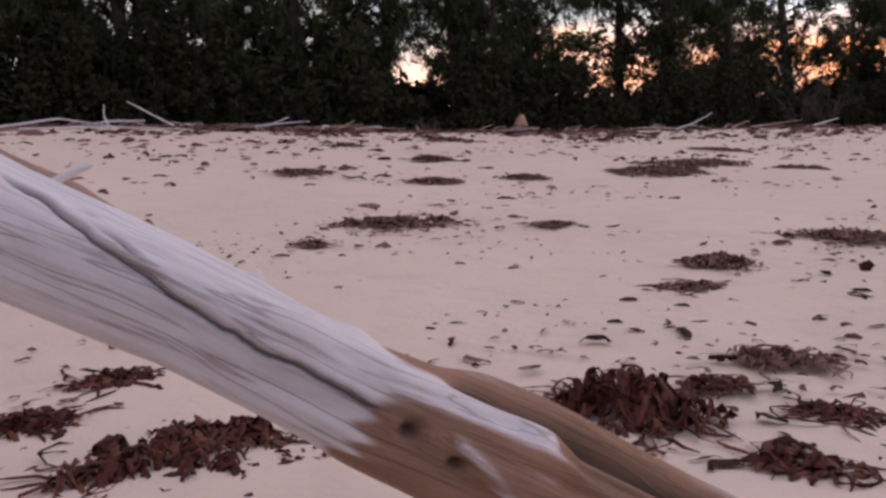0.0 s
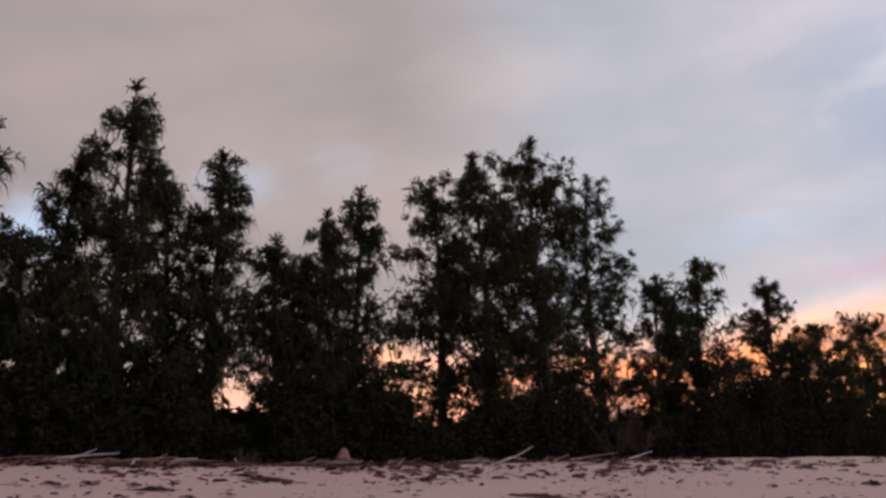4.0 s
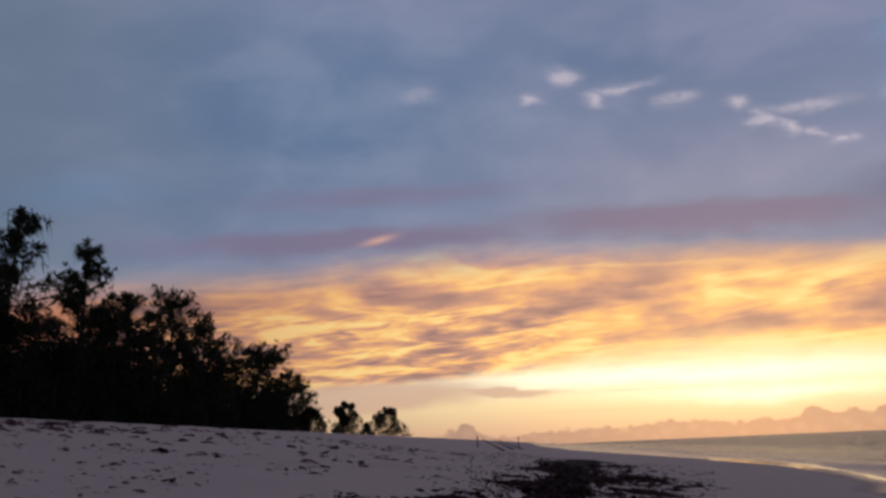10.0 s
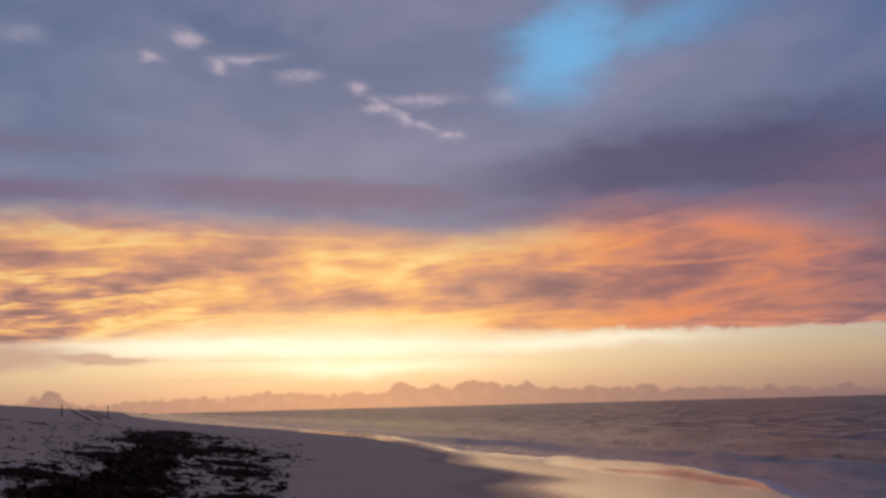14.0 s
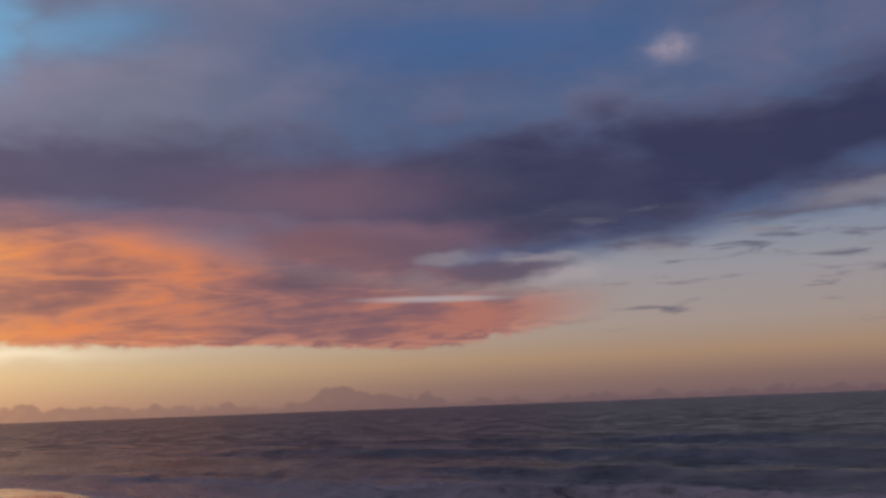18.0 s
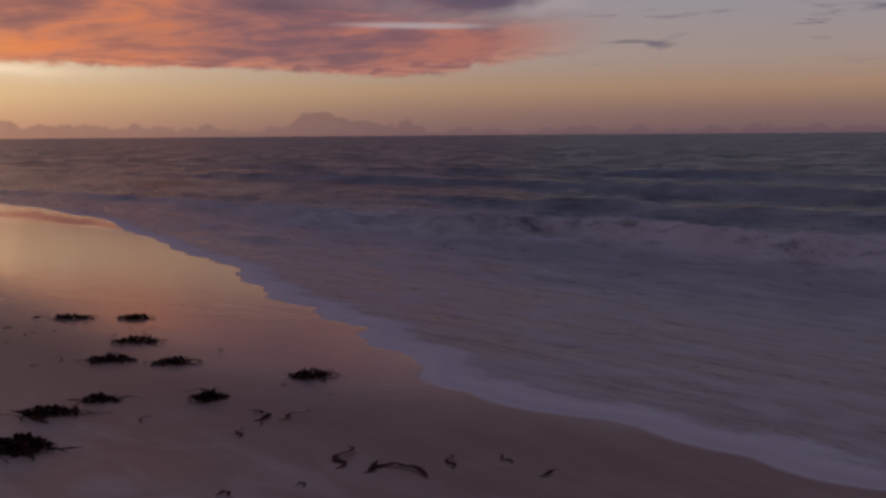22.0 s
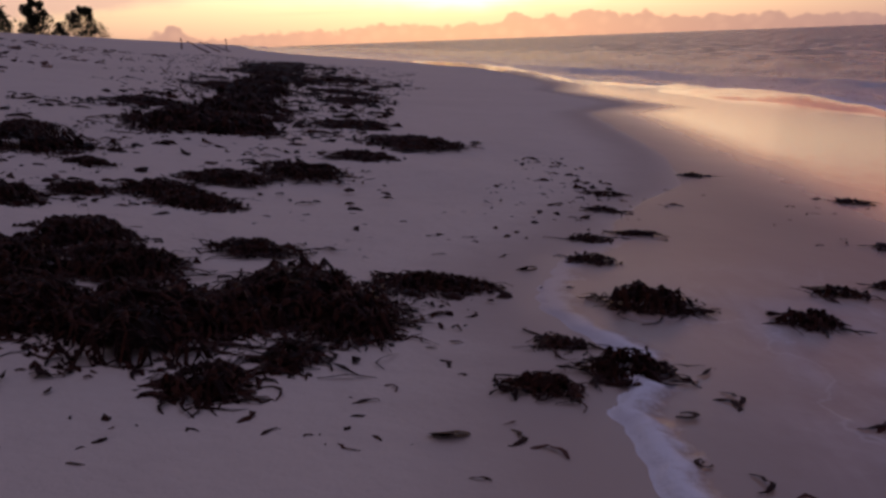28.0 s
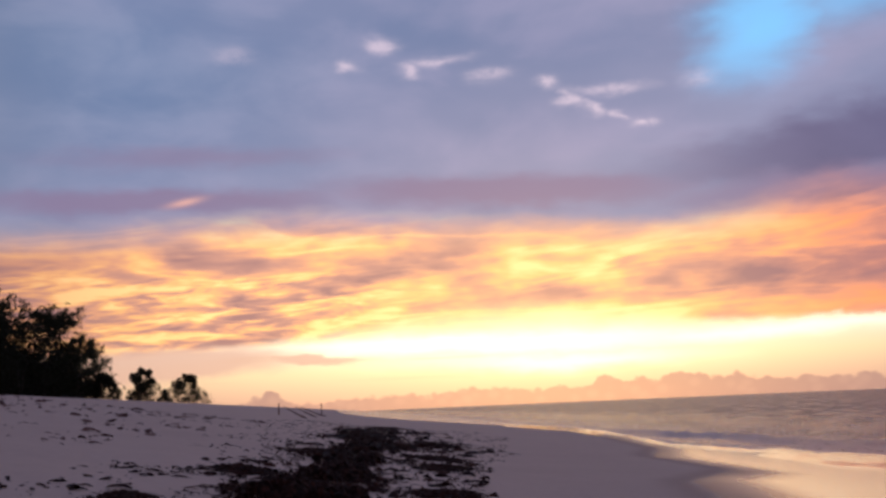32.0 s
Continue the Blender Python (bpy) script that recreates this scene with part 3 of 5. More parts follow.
def tube(path, radii, sides=10, wobble=0.0, seed=0, cap=True):
    """Verts and faces of a tapered limb along a path of points."""
    rng = random.Random(seed)
    verts, faces = [], []
    path = [Vector(p) for p in path]
    ref = Vector((0.31, 0.22, 0.92)).normalized()
    for i, p in enumerate(path):
        d = (path[min(i + 1, len(path) - 1)] - path[max(i - 1, 0)]).normalized()
        if abs(d.dot(ref)) > 0.95:
            ref = Vector((0.9, 0.1, 0.2)).normalized()
        a = d.cross(ref).normalized()
        b = d.cross(a)
        for k in range(sides):
            t = 2 * math.pi * k / sides
            r = radii[i] * (1 + wobble * (rng.random() - 0.5))
            verts.append(p + a * (math.cos(t) * r) + b * (math.sin(t) * r))
    for i in range(len(path) - 1):
        for k in range(sides):
            faces.append((i * sides + k, i * sides + (k + 1) % sides, (i + 1) * sides + (k + 1) % sides, (i + 1) * sides + k))
    if cap:
        faces.append(tuple(range(sides))[::-1])
        faces.append(tuple((len(path) - 1) * sides + k for k in range(sides)))
    return verts, faces


def join(*pieces):
    verts, faces = [], []
    for v, f in pieces:
        o = len(verts)
        verts += v
        faces += [tuple(i + o for i in q) for q in f]
    return verts, faces


# ---- the ground and the sea ----
def polar(az_lo, az_hi, columns, r_lo, r_hi, rows):
    az = np.radians(np.linspace(az_lo, az_hi, columns))
    if isinstance(rows, int):
        rows = [(r_hi, rows)]
    steps, lo = [], r_lo
    for hi, count in rows:
        steps.append(np.geomspace(lo, hi, count, endpoint=False))
        lo = hi
    r = np.concatenate(steps + [[r_hi]])
    rows = len(r)
    R, A = np.meshgrid(r, az, indexing="ij")
    x, y = R * np.sin(A), R * np.cos(A)
    i = np.arange(rows * columns).reshape(rows, columns)
    faces = np.stack([i[:-1, :-1], i[:-1, 1:], i[1:, 1:], i[1:, :-1]], -1).reshape(-1, 4)[:, ::-1]
    return x.ravel(), y.ravel(), faces


def build_ground():
    x, y, faces = polar(-180, 180, 721, 0.25, 4400, 330)
    z = ground_z(x, y)
    rough = np.zeros_like(z)
    close = np.hypot(x, y) < 60
    dry = np.clip((shore_x(y) - 0.6 - x) / 1.5, 0, 1)
    for i in np.nonzero(close)[0]:
        q = Vector((x[i], y[i], 0))
        rough[i] = noise.noise(q * 0.5) * 0.06 + noise.noise(q * 2.1) * 0.016 + noise.noise(q * 6.0) * 0.005
    z = np.maximum(z + rough * dry, -6)
    me = mesh_of("ground", np.stack([x, y, z], 1), faces.tolist(), SAND)
    number(me, "edge", x - shore_x(y))
    tagged(new("ground", me), "pale pinkish coral sand sloping down to the sea", "sand", kind="structure")


def build_sea():
    x, y, faces = polar(-24, 172, 620, 0.6, 4400, [(30, 430), (4400, 190)])
    e = x - shore_x(y)
    s = x + 0.19 * softp(y - 20, 6)
    g = ground_z(x, y)
    r = np.hypot(x, y)
    swell = np.zeros_like(x)
    surf = np.zeros_like(x)
    for i in np.nonzero((s > 6) & (r < 260))[0]:
        q = Vector((x[i] * 0.22, y[i] * 0.07, 0))
        f = min(1.0, (s[i] - 6) / 8) * min(1.0, 30 / max(r[i], 30) + 0.35)
        swell[i] = (noise.noise(q) * 0.20 + noise.noise(q * 3.3) * 0.12 + noise.noise(q * 8.0) * 0.05) * f
    for s0, h, w, y0, L in ((18.6, 0.58, 1.0, 6, 17), (19.8, 0.2, 1.1, 32, 16), (28, 0.30, 1.5, 6, 30), (38, 0.3, 1.8, 30, 40), (17.5, 0.25, 0.9, 66, 20), (52, 0.3, 2.2, 10, 60)):
        bend = s - s0 - 0.5 * np.sin(y * 0.16 + s0) - 0.25 * np.sin(y * 0.9) - 0.12 * np.sin(y * 2.7 + 1)
        along = np.exp(-((y - y0) / L) ** 2)
        swell += h * along * np.where(bend > 0, np.exp(-(bend / (1.9 * w)) ** 2), np.exp(-(bend / (0.55 * w)) ** 2))
        surf = np.maximum(surf, (1.0 if s0 < 25 else 0.35) * along * np.where(bend > 0, np.exp(-(bend / (0.4 * w)) ** 2), np.exp(-(bend / (1.5 * w)) ** 2)))
    wash = np.clip((s - 15.5) / 2.0, 0, 1) * (1 - np.clip((s - 18) / 4, 0, 1)) * np.where(y > 30, 0.45, 0.6)
    surf = np.maximum(surf, wash)
    surf = surf * np.where(y > 26, 0.5, 1.0)
    for i in np.nonzero((surf > 0.2) & (r < 90))[0]:
        q = Vector((x[i] * 1.7, y[i] * 1.3, 0))
        swell[i] += surf[i] * (0.16 * noise.noise(q) + 0.10 * noise.noise(q * 2.7))
    level = SEA + swell
    bore = x - bore_x(y)
    roll = np.where(bore > 0, np.exp(-bore / 0.5), np.exp(-(bore / 0.06) ** 2))
    film = np.where(e < 0, np.maximum(e * 0.10, -0.05), np.where(y < 5.5, 0.006, 0.004) + 0.030 * np.exp(-((e - 0.08) / 0.07) ** 2) * (1 - np.clip((y - 4.6) / 1.2, 0, 1)))
    film = np.where((e >= 0) & (e < 0.03), e / 0.03 * np.where(y < 5.2, 0.014, 0.004), film) + np.where(e > 0.3, 0.016 * roll + 0.012 * np.clip(bore / 0.3 + 0.5, 0, 1), 0)
    for i in np.nonzero((bore > 0) & (s < 16) & (r < 40))[0]:
        q = Vector((x[i] * 1.1, y[i] * 0.4, 3.0))
        film[i] += min(1.0, bore[i]) * (0.022 * abs(noise.noise(q)) + 0.014 * abs(noise.noise(q * 2.7)))
    z = np.where(e < 0, g + film, np.maximum(level, g + film))
    keep = (e[faces] > -1.0).any(1)
    faces = faces[keep]
    used = np.unique(faces)
    back = np.full(len(x), -1)
    back[used] = np.arange(len(used))
    me = mesh_of("sea", np.stack([x, y, z], 1)[used], back[faces].tolist(), WATER)
    number(me, "edge", e[used])
    number(me, "depth", np.maximum(z - g, 0)[used])
    number(me, "surf", surf[used])
    number(me, "bore", bore[used])
    number(me, "sheen", (x - np.interp(y, SHEEN_Y, SHEEN_X))[used])
    tagged(new("sea", me), "evening sea running up the sand with a foam edge", "sea", kind="structure")


build_ground()
build_sea()


# ---- trees ----
def along_az(az, s):
    """The place on the bearing az where the beach's own cross-shore distance is s, seen from the path."""
    a = radians(az)
    lo, hi = 1.0, 600.0
    for _ in range(60):
        d = (lo + hi) / 2
        x, y = d * math.sin(a), d * math.cos(a)
        if x + 0.19 * float(softp(y - 20, 6)) < s:
            hi = d
        else:
            lo = d
    return lo * math.sin(a), lo * math.cos(a), lo


def sprig(rng, at, out, length, width, droop, blades, verts, faces):
    """A tuft of hanging needles."""
    for _ in range(blades):
        d = Vector((out.x + rng.gauss(0, 0.5), out.y + rng.gauss(0, 0.5), out.z + rng.gauss(0, 0.4))).normalized()
        L = length * rng.uniform(0.6, 1.25)
        side = d.cross(Vector((rng.gauss(0, 1), rng.gauss(0, 1), rng.gauss(0, 0.4)))).normalized() * (width * 0.5)
        mid = at + d * (L * 0.55)
        tip = at + d * (L * 0.8) + Vector((0, 0, -droop * L * rng.uniform(0.5, 1.2)))
        o = len(verts)
        verts += [at - side * 0.6, at + side * 0.6, mid + side, mid - side, tip]
        faces += [(o, o + 1, o + 2, o + 3), (o + 3, o + 2, o + 4)]


def tree(az, top_el, half, s=-29.0, seed=0, style="open", low=0.12, lean=0.0):
    """A beach casuarina: tapered trunk, limbs, and a crown of hanging needle tufts."""
    rng = random.Random(seed)
    x, y, d = along_az(az, s)
    z0 = float(ground_z(x, y)) - 0.1
    H = 1.5 + d * math.tan(radians(top_el)) - z0
    W = d * math.tan(radians(half))
    thing = new("tree")
    thing.matrix_world = pose(x, y, z0)
    tip = Vector((lean * H * 0.3 + rng.gauss(0, 0.02) * H, lean * H * 0.3 + rng.gauss(0, 0.02) * H, H * 0.98))
    path = []
    for i in range(9):
        f = i / 8
        path.append(Vector((tip.x * f * f + math.sin(f * 5 + seed) * 0.012 * H, tip.y * f * f + math.cos(f * 4 + seed) * 0.012 * H, H * 0.98 * f)))
    r0 = 0.018 * H + 0.04
    part("trunk", mesh_of("trunk", *tube(path, [r0 * (1 - 0.93 * i / 8) for i in range(9)], 9, 0.12, seed), BARK), thing)

    def on_trunk(f):
        i = min(int(f * 8), 7)
        return path[i].lerp(path[i + 1], f * 8 - i)
    verts, faces = [], []
    count = int((44 if style == "open" else 46) * (0.6 + H / 18))
    for k in range(count):
        f = low + (1 - low) * (k + rng.random()) / count
        g = (f - low) / (1 - low)
        shape = {"open": [0.9, 1.05, 1.15, 1.15, 1.0, 0.7, 0.25], "cone": [1.1, 1.15, 1.05, 0.9, 0.72, 0.48, 0.18],
                 "round": [1.0, 1.1, 1.15, 1.1, 1.0, 0.8, 0.45]}[style]
        reach = W * 1.40 * float(np.interp(g, np.linspace(0, 1, 7), shape)) * rng.uniform(0.4, 1.02) + 0.15
        a = rng.random() * 2 * math.pi
        rise = {"open": 0.8, "cone": 0.9, "round": 0.6}[style] * rng.uniform(0.4, 1.4)
        base = on_trunk(f * 0.93)
        out = Vector((math.cos(a), math.sin(a), rise))
        pts = [base, base + out * (reach * 0.5) + Vector((0, 0, 0.06 * reach)), base + out * reach + Vector((0, 0, -0.10 * reach))]
        rr = max(0.012, r0 * 0.28 * (1 - 0.7 * f))
        part("limb", mesh_of("limb", *tube(pts, [rr, rr * 0.65, rr * 0.2], 5, 0, k, False), BARK), thing)
        twigs = [(pts, 1.0)]
        for j in range(3 if style == "open" else 2):
            q = rng.uniform(0.3, 0.8)
            st = pts[0].lerp(pts[2], q)
            b = a + rng.uniform(-1.3, 1.3)
            o2 = Vector((math.cos(b), math.sin(b), rng.uniform(0.1, 1.1)))
            L2 = reach * rng.uniform(0.3, 0.55)
            twigs.append(([st, st + o2 * (L2 * 0.5), st + o2 * L2], 0.5))
        for p3, weight in twigs:
            L = (p3[2] - p3[0]).length
            steps = max(3, int(L / 0.17))
            for j in range(steps):
                q = 0.15 + 0.9 * (j + rng.random()) / steps
                at = p3[0].lerp(p3[1], min(1, q * 2)) if q < 0.5 else p3[1].lerp(p3[2], q * 2 - 1)
                at = at + Vector((rng.gauss(0, 0.12), rng.gauss(0, 0.12), rng.gauss(0, 0.12))) * (0.8 + reach * 0.2)
                sprig(rng, at, Vector((out.x * 0.5, out.y * 0.5, 0.75 * rng.random())), 0.52, 0.048, 0.75, 8, verts, faces)
    for j in range(44):
        sprig(rng, on_trunk(rng.uniform(0.78, 1.0)), Vector((0, 0, 0.7)), 0.55, 0.045, 0.3, 8, verts, faces)
    part("crown", mesh_of("crown", verts, faces, NEEDLES, False), thing)
    tall = "tall" if H > 9 else "low"
    return tagged(thing, f"{tall} dark casuarina tree with drooping needle tufts behind the beach", "tree", "trees behind the beach")


TREES = [(-87.5, 21, 3.4, "open"), (-82.6, 26.2, 2.7, "open"), (-76.2, 21.6, 2.0, "cone"), (-72.9, 24.9, 3.2, "cone"), (-68.1, 21.0, 2.3, "cone"), (-70.6, 20.5, 2.2, "round"), (-77.8, 17.0, 1.9, "round"),
         (-64.5, 16.6, 1.4, "cone"), (-63.4, 15.3, 1.2, "cone"), (-61.8, 18.0, 1.5, "cone"), (-59.9, 19.2, 1.9, "cone"), (-55.0, 19.4, 2.1, "round"), (-52.4, 20.9, 2.2, "open")]
TREES2 = [(-49.3, 21.2, 3.0, "open"), (-46.2, 18.9, 1.9, "round"), (-42.6, 12.8, 1.6, "cone"), (-40.5, 13.3, 1.9, "round"), (-36.8, 12.0, 1.9, "cone"), (-34.4, 8.9, 1.9, "round"),
          (-32.0, 9.2, 1.6, "round"), (-30.2, 7.8, 1.3, "cone"), (-27.3, 5.8, 1.9, "round"), (-25.6, 4.4, 1.2, "round")]
for i, (az, el, half, style) in enumerate(TREES + TREES2):
    tree(az, el, half, -28.5 - (i % 3) * 0.8, 100 + i, style, 0.05 if style != "open" else 0.1, 0.05 if i % 2 else 0.1)


def shrub(az, top_el, half, s, seed, name="shrub", label="dense dark green beach shrub below the trees", leaf=0.17, most=3600, full=False):
    rng = random.Random(seed)
    x, y, d = along_az(az, s)
    z0 = float(ground_z(x, y)) - 0.05
    H = max(0.5, 1.5 + d * math.tan(radians(top_el)) - z0)
    W = d * math.tan(radians(half))
    thing = new(name)
    thing.matrix_world = pose(x, y, z0)
    verts, faces = [], []
    for k in range(4):
        a = rng.random() * 6.283
        e = Vector((math.cos(a) * W * 0.6 * rng.random(), math.sin(a) * W * 0.5 * rng.random(), H * rng.uniform(0.5, 0.9)))
        stem = tube([Vector((e.x * 0.15, e.y * 0.15, 0)), e * 0.5 + Vector((0, 0, 0.1 * H)), e], [0.02 + 0.008 * H, 0.02, 0.006], 5, 0, k)
        part("stem", mesh_of("stem", *stem, BARK), thing)
    lobes = [(rng.uniform(-0.75, 0.75) * W, rng.uniform(-0.5, 0.5) * W, rng.uniform(0.25, 0.86) * H, rng.uniform(0.28, 0.55)) for _ in range(11)] + [(0, 0, 0.35 * H, 0.75), (-0.5 * W, 0, 0.12 * H, 0.5), (0.5 * W, 0, 0.12 * H, 0.5), (0, -0.4 * W, 0.1 * H, 0.6), (0, 0.4 * W, 0.1 * H, 0.6)]
    if full:
        lobes = [(rng.uniform(-1, 1) * W * (1.1 - 0.8 * f), rng.uniform(-1, 1) * W * (1.1 - 0.8 * f), f * H * 0.92, 0.52 - 0.36 * f) for f in [0.02 + 0.94 * (k / 22) ** 0.9 for k in range(23)]]
    n = int(min(most, 700 + 420 * W * H))
    for _ in range(n):
        lx, ly, lz, lr = rng.choice(lobes)
        v = Vector((rng.gauss(0, 1), rng.gauss(0, 1), rng.gauss(0, 1))).normalized() * (rng.random() ** 0.35)
        p = Vector((lx + v.x * lr * W, ly + v.y * lr * W * 0.8, max(0.03, lz + v.z * lr * H * 0.55)))
        if p.z > H:
            continue
        L = leaf * rng.uniform(0.6, 1.4)
        a = Vector((rng.gauss(0, 1), rng.gauss(0, 1), rng.gauss(0, 0.7))).normalized()
        b = a.cross(Vector((rng.gauss(0, 1), rng.gauss(0, 1), rng.gauss(0, 1)))).normalized() * (L * 0.3)
        o = len(verts)
        verts += [p - a * L * 0.5, p + b, p + a * L * 0.5, p - b]
        faces.append((o, o + 1, o + 2, o + 3))
    part("foliage", mesh_of("foliage", verts, faces, LEAVES, False), thing)
    return tagged(thing, label, "shrub", "shrubs below the trees")


rng0 = random.Random(5)
az = -92.0
while az < -25.5:
    t = np.interp(az, [-92, -81, -77, -70, -66.5, -62, -58, -53, -48, -46, -40, -33, -27, -25], [14.0, 14.0, 11.5, 11.5, 8.6, 9.4, 7.6, 9.4, 7.8, 5.4, 8.6, 6.9, 4.2, 3.1])
    half = 2.6 if az < -50 else 1.9
    shrub(az, t * rng0.uniform(0.6, 1.05), half * rng0.uniform(0.9, 1.2), -27.2, 300 + int(-az * 10))
    shrub(az + half * 0.5, t * rng0.uniform(0.6, 1.05), half * 1.2, -31.5, 600 + int(-az * 10), leaf=0.30, most=2000)
    shrub(az, t * rng0.uniform(0.55, 0.7), half * 1.5, -37, 1200 + int(-az * 10), leaf=0.6, most=1100)
    az += half * 0.85

def palm(az, top_el, s, size):
    """A young coconut palm: leaning trunk and arching fronds with leaflets."""
    rng = random.Random(51)
    x, y, d = along_az(az, s)
    z0 = float(ground_z(x, y)) - 0.1
    H = 1.5 + d * math.tan(radians(top_el)) - z0
    thing = new("palm_tree")
    thing.matrix_world = pose(x, y, z0)
    path = [Vector((0.05 * f * H, 0.03 * f * f * H, f * H)) for f in (0, 0.25, 0.5, 0.75, 1.0)]
    part("trunk", mesh_of("trunk", *tube(path, [0.16, 0.12, 0.11, 0.10, 0.09], 9, 0.1, 3), BARK), thing)
    for k in range(15):
        a, rise = k * 2.4 + rng.uniform(-0.2, 0.2), rng.uniform(0.1, 1.3)
        out = Vector((math.cos(a), math.sin(a), 0))
        L = size * rng.uniform(0.8, 1.1)
        spine = [path[-1] + out * (L * f) + Vector((0, 0, L * (rise * f - (0.5 + rise) * f * f))) for f in np.linspace(0, 1, 9)]
        v, fc = tube(spine, [0.025 * (1 - 0.8 * f) for f in np.linspace(0, 1, 9)], 4, 0, k)
        side = Vector((-out.y, out.x, 0))
        for i in range(1, 9):
            for j in (0.0, 0.5):
                at = spine[i - 1].lerp(spine[i], j)
                for sg in (-1, 1):
                    w = L * 0.28 * math.sin(math.pi * min(0.95, (i - 1 + j) / 8 * 0.85 + 0.12))
                    o = len(v)
                    tip = at + side * (sg * w * 0.8) + out * (w * 0.5) + Vector((0, 0, -w * 0.55))
                    v += [at - out * 0.03, at + out * 0.03, tip]
                    fc.append((o, o + 1, o + 2))
        part("frond", mesh_of("frond", v, fc, FROND, False), thing)
    return tagged(thing, "young coconut palm with arching fronds among the casuarinas", "palm tree")


def bare_shrub(az, top_el, s, seed):
    """A dead shrub: stems that fork into a haze of bare twigs."""
    rng = random.Random(seed)
    x, y, d = along_az(az, s)
    z0 = float(ground_z(x, y)) - 0.05
    H = max(0.6, 1.5 + d * math.tan(radians(top_el)) - z0)
    thing = new("dead_shrub")
    thing.matrix_world = pose(x, y, z0)
    for k in range(11):
        a = rng.random() * 6.283
        out = Vector((math.cos(a) * 0.6, math.sin(a) * 0.6, rng.uniform(0.6, 1.1)))
        L = H * rng.uniform(0.6, 0.95)
        end = out * L
        pieces = [tube([Vector((0, 0, 0)), end * 0.5 + Vector((0, 0, 0.05 * L)), end], [0.03, 0.018, 0.006], 5, 0, k)]
        for _ in range(14):
            st = end * rng.uniform(0.25, 0.95)
            o2 = Vector((out.x + rng.gauss(0, 0.6), out.y + rng.gauss(0, 0.6), out.z + rng.gauss(0, 0.35))).normalized() * (L * rng.uniform(0.15, 0.4))
            pieces.append(tube([st, st + o2 * 0.55 + Vector((0, 0, 0.02)), st + o2], [0.010, 0.007, 0.003], 4, 0, 1))
        part("branch", mesh_of("branch", *join(*pieces), BARK), thing)
    return tagged(thing, "bare grey twiggy dead shrub at the foot of the trees", "shrub")


palm(-58.9, 8.6, -29.5, 1.6)
palm(-47.3, 6.0, -29.0, 1.2)
bare_shrub(-45.6, 5.6, -25.6, 71)
bare_shrub(-44.2, 5.0, -25.4, 72)
bare_shrub(-66.0, 3.6, -25.6, 73)
for i, (a, e, h) in enumerate(((-24.4, 2.6, 0.9), (-22.4, 2.85, 0.95), (-20.0, 2.45, 0.95), (-21.2, 1.6, 0.3))):
    shrub(a, e, h, -26.5, 900 + i, label="lone low shrub on the crest of the beach", leaf=0.24, most=4200, full=True)


